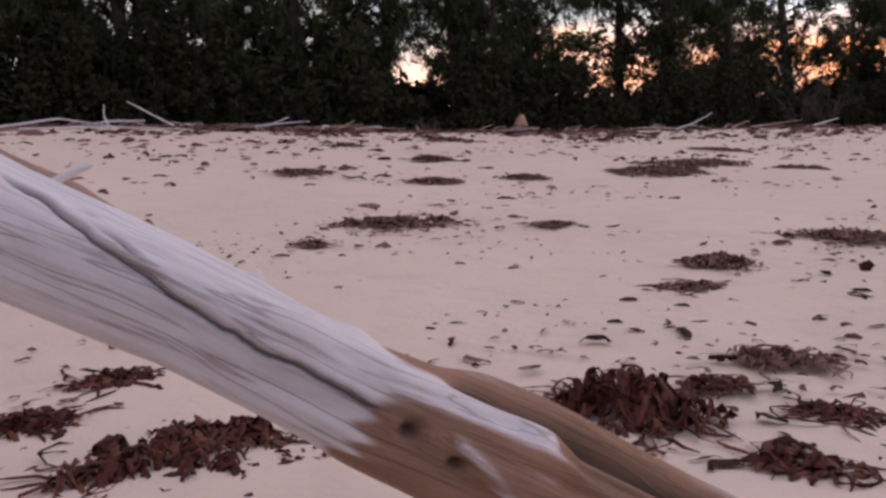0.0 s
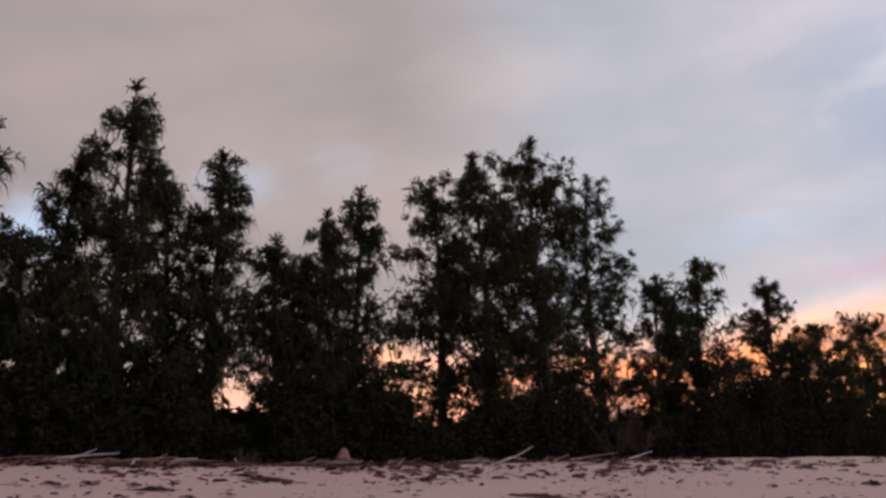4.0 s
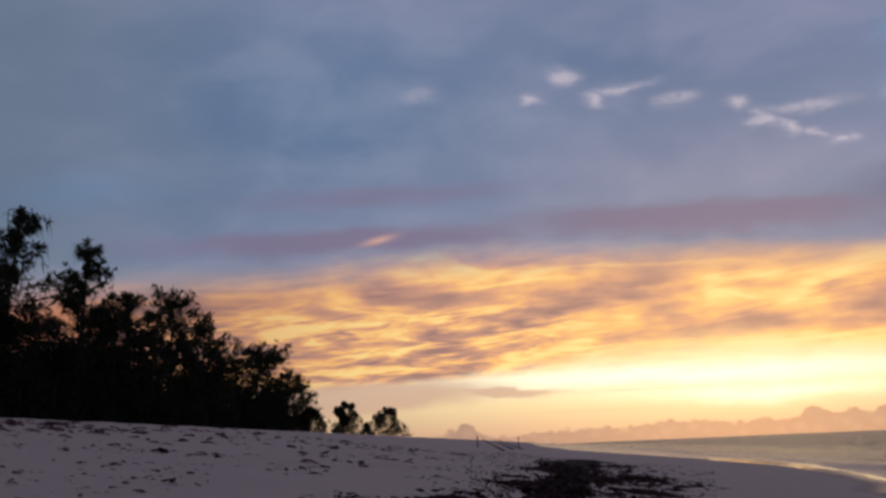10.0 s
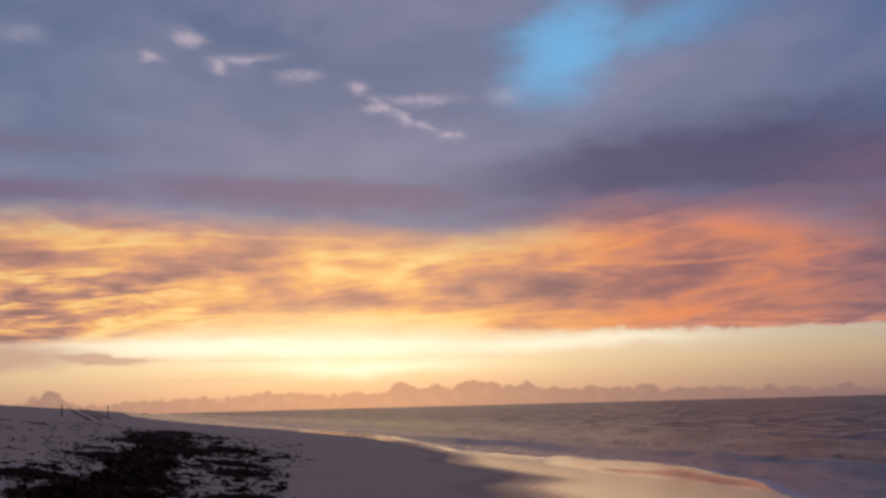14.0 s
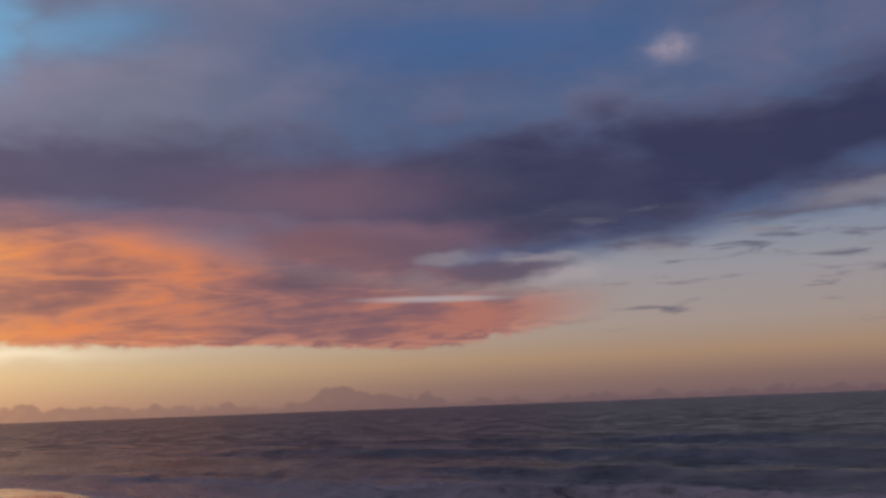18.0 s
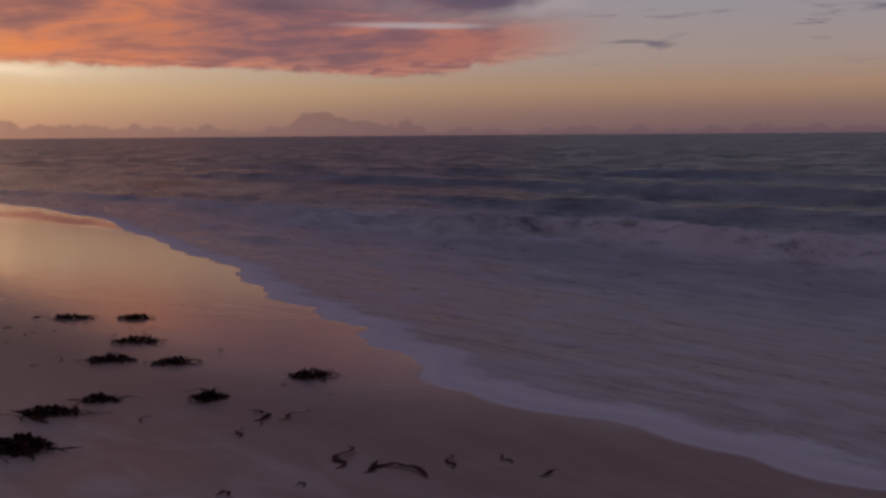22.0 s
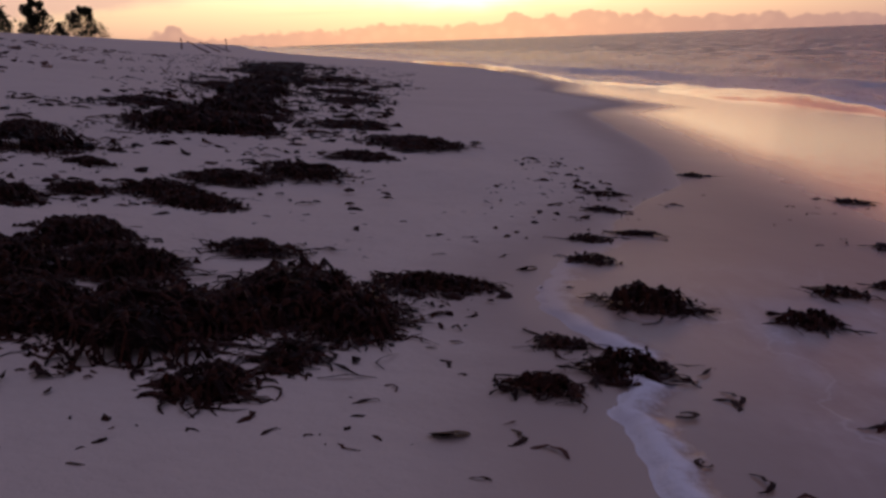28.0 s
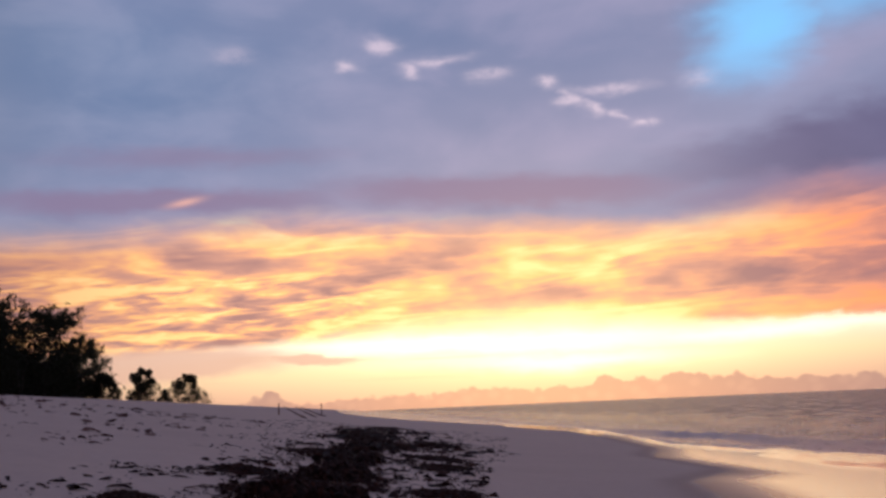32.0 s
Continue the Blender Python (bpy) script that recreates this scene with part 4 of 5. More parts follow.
# ---- driftwood ----
def log_mesh(name, path, radii, mat, sides=30, steps=90, raw_from=1.1, knots=(), crack=None, seed=0, dents=0.05):
    """A weathered trunk: uneven round, knots, a long crack, and bare torn wood past raw_from of its length."""
    path = [Vector(p) for p in path]
    cum = [0]
    for a, b in zip(path, path[1:]):
        cum.append(cum[-1] + (b - a).length)
    L = cum[-1]
    at = lambda f: Vector([np.interp(f * L, cum, [q[k] for q in path]) for k in range(3)])
    verts, faces, raw, ra, rb, le, dk = [], [], [], [], [], [], []
    for i in range(steps + 1):
        f = i / steps
        p, r = at(f), float(np.interp(f * L, cum, radii))
        d = (at(min(f + 0.06, 1)) - at(max(f - 0.06, 0))).normalized()
        a = d.cross(Vector((0, 0, 1))).normalized()
        b = a.cross(d)
        for k in range(sides):
            t = 2 * math.pi * k / sides
            n1 = noise.noise(Vector((math.cos(t) * 1.3 + seed, math.sin(t) * 1.3, f * L * 2.2)))
            n2 = noise.noise(Vector((math.cos(t) * 5 + seed, math.sin(t) * 5, f * L * 5.0)))
            q = r * (1 + dents * 2.2 * n1 + dents * 0.6 * n2)
            bare = darker = 0.0
            if raw_from < 1:
                rise = lambda lo, hi: (lambda w: w * w * (3 - 2 * w))(max(0.0, min(1.0, (f - lo) / (hi - lo))))
                bell = lambda c, w: math.exp(-(math.atan2(math.sin(t - c), math.cos(t - c)) / w) ** 2)
                jag = 0.02 * noise.noise(Vector((math.cos(t) * 5, math.sin(t) * 5, 3)))
                start = rise(raw_from + jag, raw_from + jag + 0.035)
                plank = bell(0.55, 0.34) * start * (1 - rise(0.642 + jag, 0.662 + jag))
                trough = bell(1.08, 0.22) * rise(0.575 + jag, 0.62)
                scoop = bell(0.45, 0.55) * rise(0.65 + jag, 0.69)
                lip = bell(1.55, 0.2) * rise(0.58, 0.62)
                root = bell(0.05 - (f - 0.585) * 9, 0.13) * rise(0.58, 0.60) * (1 - rise(0.70, 0.76))
                root2 = bell(0.55 - (f - 0.62) * 6, 0.16) * rise(0.615, 0.64) * (1 - rise(0.70, 0.76))
                hole = math.exp(-((f - 0.571) * L / 0.016) ** 2 - (math.atan2(math.sin(t + 0.15), math.cos(t + 0.15)) * r / 0.016) ** 2)
                hole += math.exp(-((f - 0.602) * L / 0.014) ** 2 - (math.atan2(math.sin(t + 0.35), math.cos(t + 0.35)) * r / 0.012) ** 2)
                ridge = noise.noise(Vector((math.cos(t) * 4.6 + 7, math.sin(t) * 4.6, f * L * 1.4)))
                q *= 1 + 0.10 * ridge * start + 0.10 * plank - 0.5 * trough - 0.34 * scoop + 0.16 * lip + 0.12 * root + 0.10 * root2 - 0.3 * hole
                bare = start * (1 - 0.7 * plank) * (0.85 + 0.5 * ridge + 0.5 * scoop + 0.4 * trough - 0.4 * (root + root2) - 0.3 * lip)
                # amount of darker colour in the trough, scoop and holes
                darker = 0.95 * trough + 0.55 * scoop * (0.6 + ridge) + 0.9 * hole
            for kf, kt, kr, kh in knots:
                dd = ((f - kf) * L / kr) ** 2 + (math.atan2(math.sin(t - kt), math.cos(t - kt)) * r / kr) ** 2
                q += kh * math.exp(-dd)
            for cf, cts, deep in (crack or ()):
                if cf[0] < f < cf[-1]:
                    ct = float(np.interp(f, cf, cts)) + 0.07 * noise.noise(Vector((f * 60, 1, seed))) + 0.03 * noise.noise(Vector((f * 190, 5, seed)))
                    gap = math.atan2(math.sin(t - ct), math.cos(t - ct)) * r
                    fade = min(1.0, (f - cf[0]) / 0.02, (cf[-1] - f) / 0.012)
                    cut = math.exp(-(gap / 0.0042) ** 2) * fade
                    q -= deep * cut - 0.3 * deep * math.exp(-((gap - 0.014) / 0.009) ** 2) * fade
                    # the crack line is coloured darker too
                    darker += 0.9 * cut * min(1, deep / 0.008)
            verts.append(p + a * (math.cos(t) * q) + b * (math.sin(t) * q))
            raw.append(bare)
            dk.append(darker)
            ra.append(math.cos(t) * q)
            rb.append(math.sin(t) * q)
            le.append(f * L)
    for i in range(steps):
        for k in range(sides):
            faces.append((i * sides + k, i * sides + (k + 1) % sides, (i + 1) * sides + (k + 1) % sides, (i + 1) * sides + k))
    faces.append(tuple(range(sides))[::-1])
    faces.append(tuple(steps * sides + k for k in range(sides)))
    me = mesh_of(name, verts, faces, mat)
    for key, values in (("raw", raw), ("hollow_dark", dk), ("ring_a", ra), ("ring_b", rb), ("length", le)):
        number(me, key, values)
    return me


LOG = [(-1.66, -1.10, 1.56), (-1.53, -0.195, 0.996), (-1.45, 0.04, 0.862), (-1.42, 0.28, 0.70), (-1.45, 0.64, 0.49), (-1.52, 1.0, 0.27), (-1.60, 1.45, 0.03)]
CRACKS = (((0.345, 0.37, 0.40, 0.43, 0.455, 0.50, 0.556), (0.95, 0.82, 0.55, 0.35, 0.08, 0.02, -0.02), 0.012),
          ((0.395, 0.41, 0.43), (0.80, 0.72, 0.45), 0.007), ((0.33, 0.35, 0.372), (0.0, -0.12, -0.3), 0.005), ((0.384, 0.392, 0.402), (0.9, 1.02, 0.95), 0.006))
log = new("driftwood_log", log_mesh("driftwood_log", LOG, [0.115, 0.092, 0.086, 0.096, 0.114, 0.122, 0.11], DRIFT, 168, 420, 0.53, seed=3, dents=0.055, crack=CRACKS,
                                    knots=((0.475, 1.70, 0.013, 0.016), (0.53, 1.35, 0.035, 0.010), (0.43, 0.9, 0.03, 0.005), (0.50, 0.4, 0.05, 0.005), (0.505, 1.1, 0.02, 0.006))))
tagged(log, "thick silver-grey driftwood log, split and brown at its sunken end", "driftwood")

BRANCH = [(-6.50, 0.88, 0.76), (-6.42, 0.66, 0.97), (-6.38, 0.30, 1.22), (-6.33, -0.15, 1.47), (-6.2, -1.2, 2.0)]
branch = new("driftwood_branch", log_mesh("driftwood_branch", BRANCH, [0.10, 0.115, 0.12, 0.12, 0.10], DRIFT_BROWN, 32, 80, seed=9, dents=0.09,
                                          knots=((0.12, 1.5, 0.05, 0.05), (0.3, 4.2, 0.06, 0.03))))
tagged(branch, "brown weathered driftwood branch stuck slantwise in the sand", "driftwood")
part("twig", log_mesh("twig", [(-6.26, -0.05, 1.27), (-6.24, 0.22, 1.36), (-6.27, 0.42, 1.45)], [0.028, 0.026, 0.022], DRIFT, 12, 16, seed=4), branch, "pale grey broken twig")


def stick(points, radius, mat, label, name="driftwood_branch", seed=0, lift=0.0):
    """A stick laid over the sand by its (x, y, height above the sand)."""
    pts = [(x, y, float(ground_z(x, y)) + h + lift) for x, y, h in points]
    r = [radius * (1 - 0.6 * i / (len(pts) - 1)) for i in range(len(pts))]
    ob = new(name, log_mesh(name, pts, r, mat, 8, 14, seed=seed, dents=0.1))
    return tagged(ob, label, "driftwood", "driftwood along the crest")


# a line of bleached wood and wrack thrown up along the crest
rng1 = random.Random(11)
for i in range(58):
    a = rng1.uniform(-91, -44)
    x, y, d = along_az(a, -23.6 + rng1.gauss(0, 0.5))
    t = radians(rng1.gauss(100, 30))
    L = rng1.choice((0.4, 0.6, 0.8, 1.0, 1.9)) * rng1.uniform(0.8, 1.2)
    dx, dy = math.cos(t) * L / 2, math.sin(t) * L / 2
    up = rng1.uniform(0.0, 0.12)
    stick([(x - dx, y - dy, 0.03), (x + rng1.gauss(0, 0.08), y, 0.06 + up), (x + dx, y + dy, 0.04 + up * rng1.uniform(0, 3))], rng1.uniform(0.015, 0.042),
          DRIFT if rng1.random() < 0.35 else DRIFT_BROWN, "bleached driftwood stick lying on the crest of the beach", seed=i)
for a, s, pts in ((-81.2, -22.5, [(0, 0.5, 0.03), (0, 0.1, 0.25), (0.1, -0.6, 0.62)]), (-83.6, -22.6, [(0, 0, 0.0), (0, -0.12, 0.3), (0, -0.1, 0.55)]),
                  (-51.3, -22.8, [(0, -0.6, 0.02), (0.1, 0.1, 0.24), (0.1, 0.7, 0.5)]), (-86.5, -22.0, [(0, -1.2, 0.05), (0, 0.1, 0.25), (0, 1.4, 0.06)]), (-84, -21.5, [(0, -1.6, 0.05), (0, 0, 0.1), (0, 1.8, 0.06)])):
    x, y, d = along_az(a, s)
    stick([(x + p, y + q, h) for p, q, h in pts], 0.028, DRIFT, "bleached driftwood branch sticking up from the wrack")
x, y, d = along_az(-60.8, -22.3)
stump = new("driftwood_stump", log_mesh("driftwood_stump", [(x, y, float(ground_z(x, y)) - 0.1), (x, y, float(ground_z(x, y)) + 0.25), (x + 0.02, y + 0.03, float(ground_z(x, y)) + 0.5)],
                                        [0.34, 0.16, 0.05], DRIFT_BROWN, 20, 24, seed=21, dents=0.3))
tagged(stump, "pale pointed driftwood stump on the crest of the beach", "driftwood")

# poles and a dead branch far along the beach
for a, h, r in ((-15.1, 0.95, 0.07), (-12.75, 1.45, 0.08)):
    x, y, d = along_az(a, -10.5 if a < -14 else -8.5)
    z = float(ground_z(x, y))
    tagged(new("pole", log_mesh("pole", [(x, y, z - 0.1), (x + 0.03, y, z + h * 0.6), (x, y, z + h)], [r, r * 0.9, r * 0.7], DRIFT_BROWN, 8, 10, seed=5)),
           "thin dark driftwood pole standing far along the beach", "pole", "poles along the beach")
for a, w in ((-13.6, 1.0), (-13.2, 1.4), (-14.2, 0.9)):
    x, y, d = along_az(a, -8.8)
    stick([(x + w, y, 0.0), (x + w * 0.2, y, 0.25), (x - w, y, 0.75)], 0.09, DRIFT_BROWN, "dark forked driftwood branch far along the beach", seed=int(-a * 10))


# ---- seaweed ----
def ribbon(rng, at, heading, length, width, rise, curl, verts, faces, z_of, segs=4):
    """One curled frond lying on the sand."""
    p, h = Vector(at), heading
    o = len(verts)
    for i in range(segs + 1):
        f = i / segs
        w = width * (0.35 + 0.9 * math.sin(math.pi * min(0.97, f * 0.9 + 0.08))) * rng.uniform(0.75, 1.2)
        side = Vector((-math.sin(h), math.cos(h), rng.gauss(0, 0.45))) * (w * 0.5)
        z = z_of(p.x, p.y) + 0.003 + rise * (0.15 + math.sin(math.pi * f)) * rng.uniform(0.6, 1.1)
        q = Vector((p.x, p.y, z))
        verts += [q - side, q + Vector((0, 0, 0.25 * w)), q + side]
        if i:
            b = o + 3 * i
            faces += [(b - 3, b - 2, b + 1, b), (b - 2, b - 1, b + 2, b + 1)]
        h += curl / segs + rng.gauss(0, 0.55)
        p = p + Vector((math.cos(h), math.sin(h), 0)) * (length / segs)


def clump(x, y, width, depth=None, height=0.07, seed=0, old=False, turn=0.0, label="", wade=0.0, loose=1.0, arms=6, mat=None, ragged=0.9, grown=1.0):
    """A heap of seaweed: an uneven matted mound and the fronds that stick out of it."""
    rng = random.Random(seed)
    depth = depth or width * 0.8
    mat = mat or (WEED_OLD if old else WEED)
    z0 = float(ground_z(x, y)) + wade
    zof = lambda px, py: float(ground_z(x + px, y + py)) + wade - z0
    a, b = width / 2, depth / 2
    ct, st = math.cos(turn), math.sin(turn)

    def inside(px, py):
        u, v = (px * ct + py * st) / a, (-px * st + py * ct) / b
        n = noise.noise(Vector((px * 2.2 / a + seed, py * 2.2 / b, 1.0))) * 0.8 + noise.noise(Vector((px * 5 / a + seed, py * 5 / b, 4.0))) * 0.55
        return 0.92 - math.hypot(u, v) + n * ragged
    k = 44 if max(a, b) > 1.0 else 26 if max(a, b) > 0.25 else 15
    r = max(a, b) * 1.25
    idx, verts, faces = {}, [], []
    for i in range(k + 1):
        for j in range(k + 1):
            px, py = (2 * i / k - 1) * r, (2 * j / k - 1) * r
            m = inside(px, py)
            if m > 0.08:
                bumpy = 0.55 + 0.9 * abs(noise.noise(Vector((px * 14, py * 14, seed)))) + 0.5 * noise.noise(Vector((px * 40, py * 40, seed)))
                h = height * min(1.0, m * 1.5) ** 0.7 * bumpy
                idx[i, j] = len(verts)
                jx, jy = rng.gauss(0, 0.2) * 2 * r / k, rng.gauss(0, 0.2) * 2 * r / k
                verts.append(Vector((px + jx, py + jy, zof(px, py) - 0.008 + (h if m > 0.2 else 0))))
    for i in range(k):
        for j in range(k):
            q = [(i, j), (i + 1, j), (i + 1, j + 1), (i, j + 1)]
            if all(c in idx for c in q):
                faces.append([idx[c] for c in q])
    if faces:
        touch = collections.defaultdict(list)
        for f in faces:
            for c in f:
                touch[c] += f
        left, best = set(touch), set()
        while left:
            todo, seen = [left.pop()], set()
            while todo:
                c = todo.pop()
                if c not in seen:
                    seen.add(c)
                    todo += [q for q in touch[c] if q not in seen]
            left -= seen
            best = max(best, seen, key=len)
        order = {c: i for i, c in enumerate(sorted(best))}
        faces = [[order[c] for c in f] for f in faces if f[0] in best]
        verts = [verts[c] for c in sorted(best)]
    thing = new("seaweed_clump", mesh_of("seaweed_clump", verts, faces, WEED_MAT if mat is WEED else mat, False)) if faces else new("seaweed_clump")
    thing.matrix_world = pose(x, y, z0)
    over = lambda px, py: zof(px, py) + height * 0.95 * max(0.0, min(1.0, inside(px, py) * 1.5)) ** 0.7
    fv, ff = [], []
    n = int(min(900, max(70, 420 * width * depth * 4 + 70)) * loose)
    for _ in range(n):
        for _ in range(8):
            px, py = rng.uniform(-r, r) * 1.05, rng.uniform(-r, r) * 1.05
            m = inside(px, py)
            if m > -0.05 - 0.25 * rng.random() ** 2:
                break
        head = math.atan2(py, px) + rng.gauss(0, 1.2)
        if rng.random() < 0.72:
            ribbon(rng, (px, py, 0), head, grown * rng.uniform(0.03, 0.08), grown * rng.uniform(0.012, 0.028), grown * rng.uniform(0.002, 0.02), rng.gauss(0, 1.5), fv, ff, over, 2)
        else:
            ribbon(rng, (px, py, 0), head, grown * rng.uniform(0.08, 0.2) * (1 + 0.4 * (m < 0.1)), grown * rng.uniform(0.008, 0.016), grown * rng.uniform(0.004, 0.02), rng.gauss(0, 2.2), fv, ff, over, 4)
    for _ in range(arms):
        ang = rng.random() * 6.283
        u, v = math.cos(ang) * a * 0.8, math.sin(ang) * b * 0.8
        px, py = u * ct - v * st, u * st + v * ct
        reach = rng.uniform(0.18, 0.45) * min(0.6, 0.12 + max(a, b))
        for k in range(3):
            ribbon(rng, (px + rng.gauss(0, 0.015), py + rng.gauss(0, 0.015), 0), math.atan2(py, px) + rng.gauss(0, 0.5), reach * rng.uniform(0.8, 1.8), rng.uniform(0.012, 0.03), 0.012, rng.gauss(0, 1.8), fv, ff, over, 7)
    tagged(part("fronds", mesh_of("fronds", fv, ff, mat), thing), kind="stuff")
    return tagged(thing, label or ("small dried heap of brown seaweed on the sand" if old else "dark heap of matted brown seaweed on the sand"), "seaweed", "heaps of seaweed on the beach")


seed = 0
# by the log and up the beach
UPPER = [(-7.34, 2.79, 0.83, 0.4, 0.07), (-4.71, 3.75, 0.35, 0.3, 0.07), (-4.15, 3.16, 0.21, 0.2, 0.03), (-2.88, 2.49, 0.30, 0.22, 0.04), (-5.15, 5.28, 0.64, 0.35, 0.05),
         (-16.3, 5.6, 0.5, 0.35, 0.08), (-13.0, 5.7, 0.5, 0.4, 0.09), (-11.8, 3.4, 0.62, 0.4, 0.05), (-10.2, 4.45, 0.51, 0.4, 0.06), (-6.68, 3.82, 0.22, 0.2, 0.03),
         (-10.2, 5.6, 0.46, 0.4, 0.05), (-13.5, 11.2, 0.9, 0.7, 0.07), (-18.2, 8.5, 0.57, 0.6, 0.06), (-6.6, 1.84, 0.16, 0.12, 0.03)]
for x, y, w, dp, h in UPPER:
    seed += 1
    clump(x, y, w * 0.95, dp * 0.8, h * 0.7, seed, old=True, turn=math.atan2(y, x) + math.pi / 2)
for x, y, w, dp, h in ((-10.2, 7.5, 1.0, 0.9, 0.06), (-10.9, 8.7, 1.3, 1.0, 0.07), (-9.6, 9.2, 0.8, 0.7, 0.06)):
    seed += 1
    clump(x, y, w, dp, h, seed, old=True, turn=0.8, label="wide flat patch of dried brown seaweed on the sand")
for k in range(16):
    x, y, d = along_az(-90 + k * 2.95, -22.7 - 0.5 * (k % 3))
    clump(x, y, 1.5 + 0.5 * (k % 2), 0.7, 0.12, 700 + k, old=True, turn=1.3, label="low bank of old brown wrack along the crest", loose=0.35)
clump(-2.84, 0.30, 0.62, 0.40, 0.07, 41, turn=1.5, mat=WEED_RED, arms=12, label="red-brown heap of wet seaweed beside the log")
clump(-2.62, 1.60, 0.40, 0.34, 0.13, 42, turn=1.0, mat=WEED_RED, label="tall red-brown mound of seaweed behind the log", loose=1.3)
clump(-2.02, 1.74, 0.18, 0.09, 0.025, 43, turn=0.9, mat=WEED_RED)
clump(-3.35, -0.12, 0.24, 0.16, 0.03, 44, turn=1.5, mat=WEED_RED)
clump(-3.75, 0.20, 0.22, 0.12, 0.03, 45, turn=1.5, mat=WEED_RED)
clump(-2.32, 2.18, 0.18, 0.08, 0.02, 46, turn=0.8, mat=WEED_RED)
clump(-2.72, 2.05, 0.14, 0.08, 0.02, 47, turn=0.8, mat=WEED_RED)
# wrack band nearest the water's edge
NEAR = [(-0.86, 5.45, 0.80, 1.10, 0.20), (-0.55, 5.15, 0.42, 0.75, 0.18), (-1.48, 4.75, 0.85, 1.15, 0.22), (-2.05, 4.85, 0.62, 0.80, 0.18), (-2.45, 5.6, 0.60, 0.95, 0.18), (-1.92, 5.85, 0.58, 0.65, 0.16),
        (-2.40, 6.5, 0.75, 0.75, 0.15), (-2.8, 5.95, 0.5, 0.55, 0.12), (-1.15, 5.0, 0.5, 0.6, 0.16), (-1.0, 3.92, 0.32, 0.38, 0.10), (-0.74, 4.34, 0.20, 0.36, 0.07), (-1.34, 6.6, 0.46, 0.36, 0.07), (-0.18, 5.98, 0.58, 0.32, 0.08),
        (-0.50, 2.62, 0.30, 0.22, 0.08), (-0.12, 2.17, 0.42, 0.16, 0.08), (-0.44, 2.30, 0.20, 0.12, 0.05), (-0.36, 1.94, 0.20, 0.12, 0.04), (0.30, 1.90, 0.24, 0.08, 0.04), (-0.04, 2.0, 0.20, 0.14, 0.05)]
for x, y, w, dp, h in NEAR:
    seed += 1
    clump(x, y - (0.15 if y > 4.4 else 0), w, dp, h * 0.8, 60 + seed, ragged=0.9 if y < 3 else 0.6, mat=WEED_WET if y < 3 else None, arms=3 if y < 3 else 6, loose=0.7 if y < 3 else 1.0, label="thick black bank of matted seaweed on the sand" if w * dp > 0.4 else "")
# clumps standing in the swash
for x, y, w, dp, h, lb in ((1.03, 5.6, 0.44, 0.32, 0.14, ""), (1.85, 5.4, 0.26, 0.2, 0.08, ""), (0.72, 4.42, 0.31, 0.24, 0.13, ""), (0.33, 4.16, 0.24, 0.16, 0.06, "")):
    seed += 1
    clump(x, y, w, dp, h * 0.75, 60 + seed, label="dark seaweed clump standing in the shallow swash", wade=0.005)
# wrack band farther along
FAR = [(-3.40, 13.6, 1.85, 2.2, 0.17), (-3.60, 17.2, 1.35, 3.4, 0.17), (-4.5, 22.6, 1.9, 4.6, 0.16), (-5.2, 30, 2.1, 6.0, 0.15), (-7.0, 39, 2.5, 8.0, 0.14), (-8.8, 51, 2.8, 10.0, 0.12), (-4.28, 10.2, 1.5, 1.2, 0.14),
       (-1.56, 10.1, 0.75, 1.0, 0.10), (-2.03, 7.9, 0.55, 0.5, 0.08), (-2.46, 8.35, 0.58, 0.6, 0.08), (-0.61, 13.7, 0.85, 1.3, 0.08), (-1.62, 15.9, 0.9, 1.2, 0.07), (-3.4, 7.4, 0.6, 0.7, 0.10), (-2.13, 9.3, 0.65, 0.7, 0.08)]
FAR2 = [(-1.12, 11.8, 0.65, 0.8, 0.07), (-3.01, 8.04, 0.38, 0.4, 0.06), (-3.43, 9.4, 0.42, 0.5, 0.06), (-4.95, 11.8, 0.45, 0.7, 0.07), (-5.1, 16.7, 0.6, 1.0, 0.07), (-5.4, 8.3, 0.8, 0.6, 0.08), (-4.4, 6.2, 0.9, 0.7, 0.10), (-3.5, 5.6, 0.8, 0.7, 0.10),
        (-2.4, 22.5, 0.9, 1.6, 0.06), (-2.9, 26, 1.0, 1.8, 0.06), (-5.6, 24, 0.8, 1.6, 0.07), (-6.8, 37, 1.5, 3.5, 0.08), (-4.0, 36, 1.4, 3.0, 0.07), (-10.5, 66, 2.2, 9, 0.08)]
for x, y, w, dp, h in FAR + FAR2:
    seed += 1
    clump(x, y, w, dp, h * (1.5 if w > 1.3 else 0.9), 160 + seed, loose=1.0 if y < 20 else 0.8, grown=1.0 if y < 12 else 2.0, ragged=0.6 if w > 1.2 else 0.8, label="broad dark bank of seaweed along the high-water line" if w > 1.2 else "")
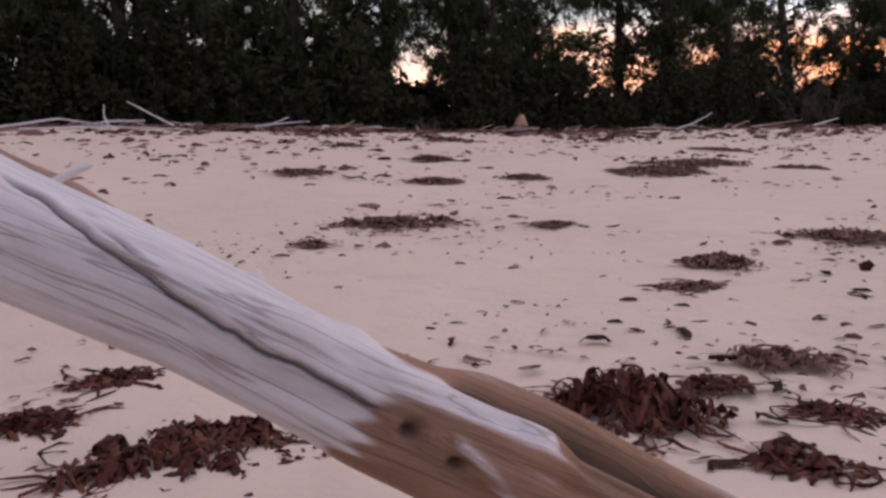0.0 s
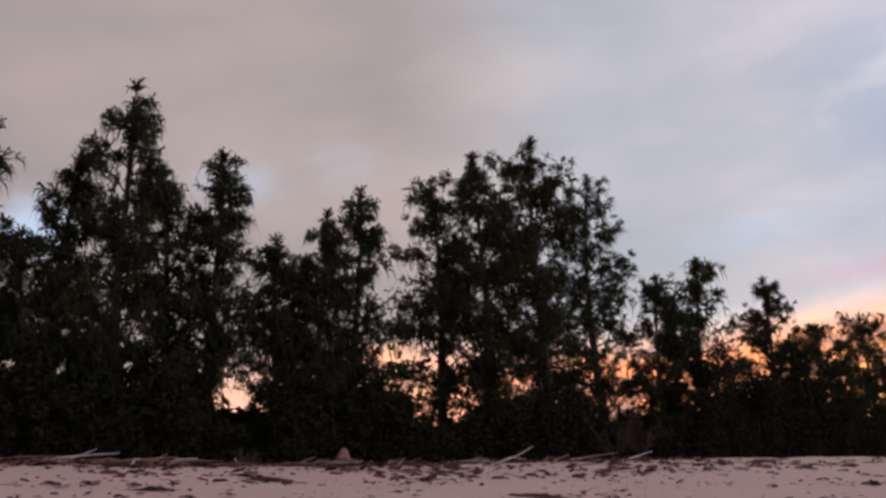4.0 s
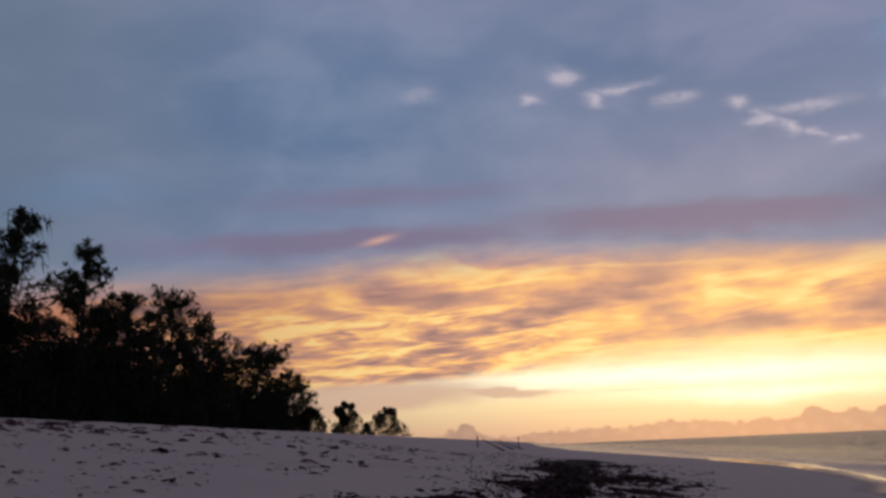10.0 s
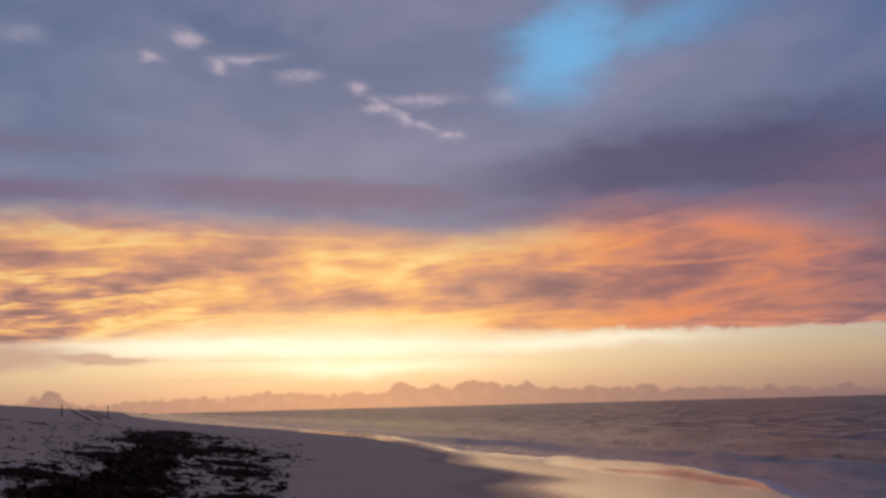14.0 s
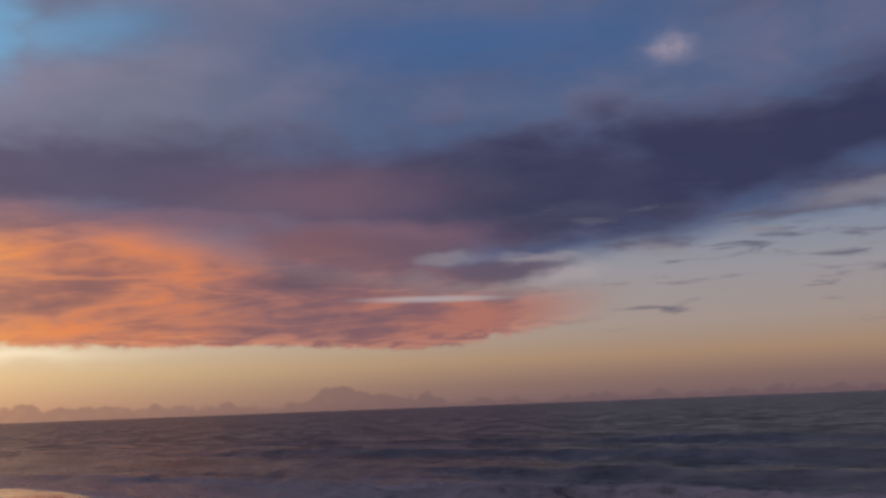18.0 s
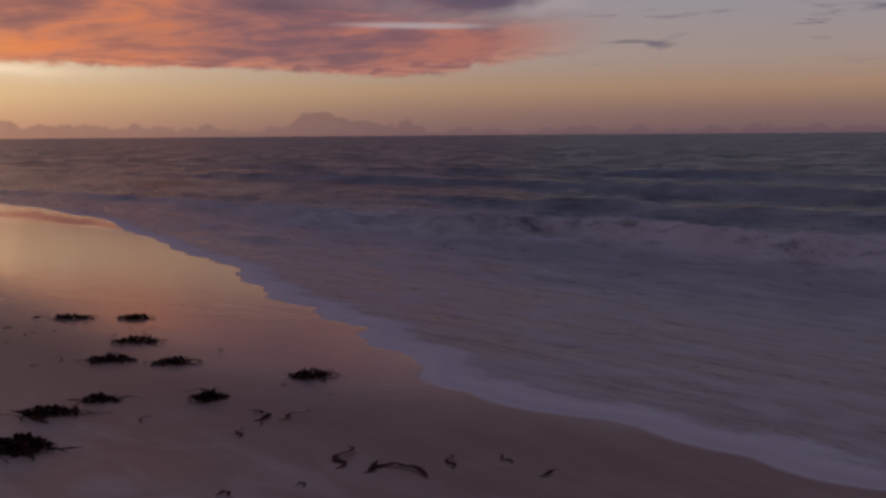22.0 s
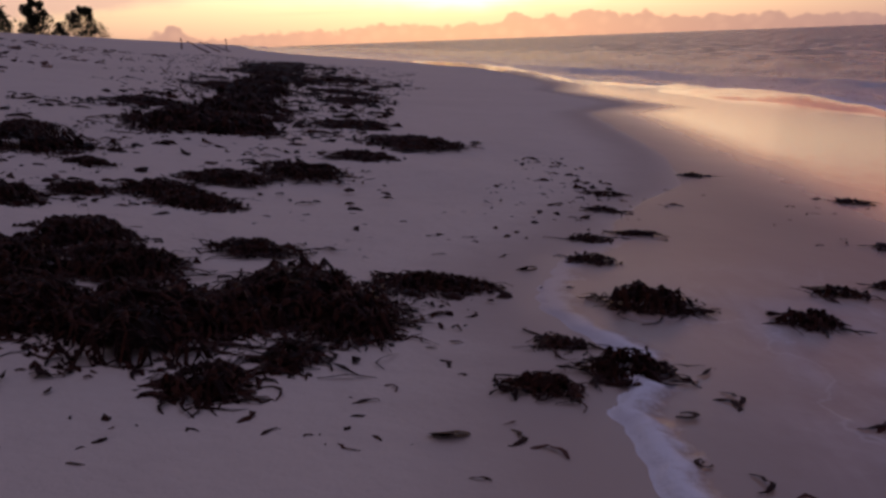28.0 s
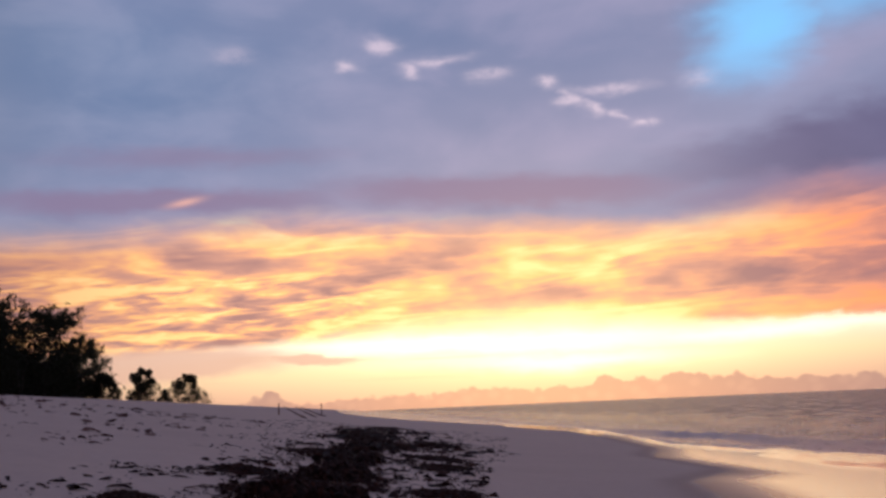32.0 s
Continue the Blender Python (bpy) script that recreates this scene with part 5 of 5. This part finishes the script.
# lower sand towards the point of the swash
LOWER = [(0.94, 7.5, 0.28, 0.2, 0.05), (0.87, 6.75, 0.3, 0.22, 0.06), (1.4, 9.9, 0.32, 0.25, 0.04), (1.25, 8.9, 0.27, 0.2, 0.04), (2.66, 11.7, 0.26, 0.2, 0.04), (0.47, 4.8, 0.18, 0.12, 0.05),
         (4.39, 6.44, 0.26, 0.2, 0.09), (3.31, 6.07, 0.24, 0.16, 0.07), (3.86, 8.5, 0.36, 0.2, 0.06), (2.26, 6.1, 0.30, 0.2, 0.07)]
LOWER2 = [(3.7, 7.4, 0.28, 0.18, 0.06), (3.3, 7.7, 0.28, 0.18, 0.06), (3.85, 10.1, 0.3, 0.2, 0.05), (4.45, 9.9, 0.3, 0.2, 0.05), (2.67, 6.35, 0.16, 0.12, 0.05), (1.38, 7.8, 0.3, 0.16, 0.03), (0.45, 4.8, 0.16, 0.2, 0.04)]
for x, y, w, dp, h in LOWER + LOWER2:
    seed += 1
    wet = x > float(shore_x(y))
    clump(x, y, w * 0.85, dp * 0.7, h * 0.6, 260 + seed, arms=2, loose=0.6, label="small dark seaweed tuft in the shallow swash" if wet else "small dark seaweed tuft on the lower sand", wade=0.004 if wet else 0.0)

# single fronds, each its own
FRONDS = []
for k in range(7):
    rng = random.Random(500 + k)
    v, f = [], []
    ribbon(rng, (-0.06, 0, 0), 0.0, 0.13 + 0.02 * k, 0.016 + 0.002 * (k % 3), 0.018, (-1) ** k * (0.5 + 0.2 * k), v, f, lambda a, b: 0.0, 8)
    FRONDS.append(mesh_of("seaweed_frond", v, f, WEED_RED if k % 3 == 0 else WEED))
rng2 = random.Random(77)


def frond(x, y, turn, size=1.0):
    ob = new("seaweed_frond", FRONDS[rng2.randrange(7)])
    wet = x > float(shore_x(y))
    ob.matrix_world = pose(x, y, float(ground_z(x, y)) + (0.012 if wet else 0.0), 0, 0, turn) @ Matrix.Diagonal((size, size, 0.45, 1))
    tagged(ob, "single curled brown seaweed frond " + ("afloat in the swash" if wet else "lying on the sand"), "seaweed", "loose seaweed fronds")


for x, y, turn, size in ((0.19, 2.72, -60, 0.9), (0.28, 3.05, 30, 0.7), (-0.02, 4.38, 10, 1.0), (-0.4, 3.87, 0, 1.0), (0.05, 3.25, 150, 0.6), (0.85, 2.75, -40, 1.1), (0.55, 2.85, -60, 0.9),
                         (1.5, 2.1, 40, 0.9), (0.4, 2.25, 10, 1.3), (-0.25, 4.75, 20, 0.7), (0.05, 5.2, -10, 0.8), (0.2, 3.55, 5, 1.1), (-0.7, 3.5, 30, 0.9), (1.07, 4.44, 30, 1.0), (1.14, 4.08, 20, 1.1), (0.89, 3.98, 40, 1.1), (0.86, 3.40, -70, 0.8), (1.00, 3.25, 10, 1.0), (1.14, 3.20, 30, 1.1),
                         (1.05, 3.01, 5, 1.0), (0.71, 2.66, 45, 1.8), (0.49, 2.50, 70, 0.9), (3.24, 4.22, -8, 2.0), (3.40, 4.10, -25, 2.4), (3.30, 4.12, 15, 1.6), (3.74, 3.92, 0, 1.2), (4.08, 3.84, 20, 0.9), (4.05, 3.55, -15, 1.2),
                         (3.38, 5.36, -10, 1.8), (3.48, 5.26, -40, 1.4), (1.65, 3.90, 40, 1.7), (1.58, 3.86, -10, 1.2), (1.16, 4.02, 15, 1.3), (2.46, 2.83, 10, 1.3), (2.84, 4.06, 20, 0.8), (2.46, 4.13, 30, 1.1),
                         (3.17, 2.54, -80, 0.9), (3.05, 5.05, 5, 1.0), (0.31, 2.84, 20, 0.7), (0.20, 2.64, -50, 0.9), (0.28, 3.53, 5, 1.1), (0.46, 2.37, 8, 1.3), (2.08, 1.74, -60, 1.1), (0.93, 2.90, -35, 1.3), (0.62, 2.96, -60, 1.0), (0.47, 2.39, 0, 1.2), (1.65, 2.4, 40, 0.7)):
    frond(x, y, turn, size)
for _ in range(120):
    zone = rng2.random()
    if zone < 0.4:
        frond(rng2.uniform(-3.6, -1.9), rng2.uniform(0.9, 3.4), rng2.uniform(0, 360), rng2.uniform(0.5, 1.4))
    elif zone < 0.55:
        frond(rng2.uniform(-4.2, -2.6), rng2.uniform(-0.6, 0.7), rng2.uniform(0, 360), rng2.uniform(0.5, 1.2))
    elif zone < 0.8:
        frond(rng2.uniform(-2.4, 0.3), rng2.uniform(3.4, 7.5), rng2.uniform(0, 360), rng2.uniform(0.4, 1.0))
    else:
        frond(rng2.uniform(1.4, 4.4), rng2.uniform(5.2, 10.5), rng2.uniform(0, 360), rng2.uniform(0.4, 1.0))


def scatter(name, label, mat, zones, seed):
    """Uncountable bits of weed strewn over the sand."""
    rng = random.Random(seed)
    v, f = [], []
    zof = lambda a, b: float(ground_z(a, b))
    for n, (x0, x1), (y0, y1), lo, hi in zones:
        made = 0
        while made < n:
            x, y = rng.uniform(x0, x1), rng.uniform(y0, y1)
            x -= 0.19 * float(softp(y - 20, 6))
            if noise.noise(Vector((x * 0.5, y * 0.35, seed))) + 0.35 * rng.gauss(0, 1) < 0.0 or x > float(shore_x(y)) + 0.3:
                made += 0.34
                continue
            L = rng.uniform(lo, hi) * rng.choice((0.5, 0.7, 1.0, 1.5))
            ribbon(rng, (x, y, 0), rng.uniform(0, 6.283), L, L * rng.uniform(0.14, 0.4), L * 0.07, rng.gauss(0, 1.6), v, f, zof, 3)
            made += 1
    tagged(new(name, mesh_of(name, v, f, mat)), label, "seaweed", kind="stuff")


scatter("strewn_seaweed", "dry bits of brown seaweed strewn over the upper beach", WEED_OLD,
        [(1500, (-9, -2.2), (-1.5, 9), 0.02, 0.07), (500, (-9, -2.2), (-1.5, 9), 0.05, 0.11), (2000, (-22, -8), (-3, 22), 0.05, 0.2), (900, (-24, -17), (-3, 30), 0.15, 0.5), (500, (-22, -8), (20, 50), 0.15, 0.4)], 3)
scatter("strewn_wrack", "dark bits of seaweed strewn along the high-water line", WEED,
        [(330, (-4.5, 0.2), (3.4, 8.5), 0.03, 0.11), (60, (-1.5, 0.1), (2.2, 3.6), 0.02, 0.07), (900, (-6.5, -0.4), (7, 16), 0.06, 0.2), (800, (-5.5, -0.6), (14, 34), 0.12, 0.35), (400, (-5, 1), (30, 60), 0.2, 0.6),
         (160, (0.3, 1.5), (5.5, 11), 0.04, 0.12), (300, (2.0, 4.2), (4.8, 9.5), 0.03, 0.12), (130, (0.9, 1.7), (5.5, 13), 0.04, 0.14), (220, (-4.2, -1.6), (-0.6, 3.2), 0.04, 0.12)], 8)
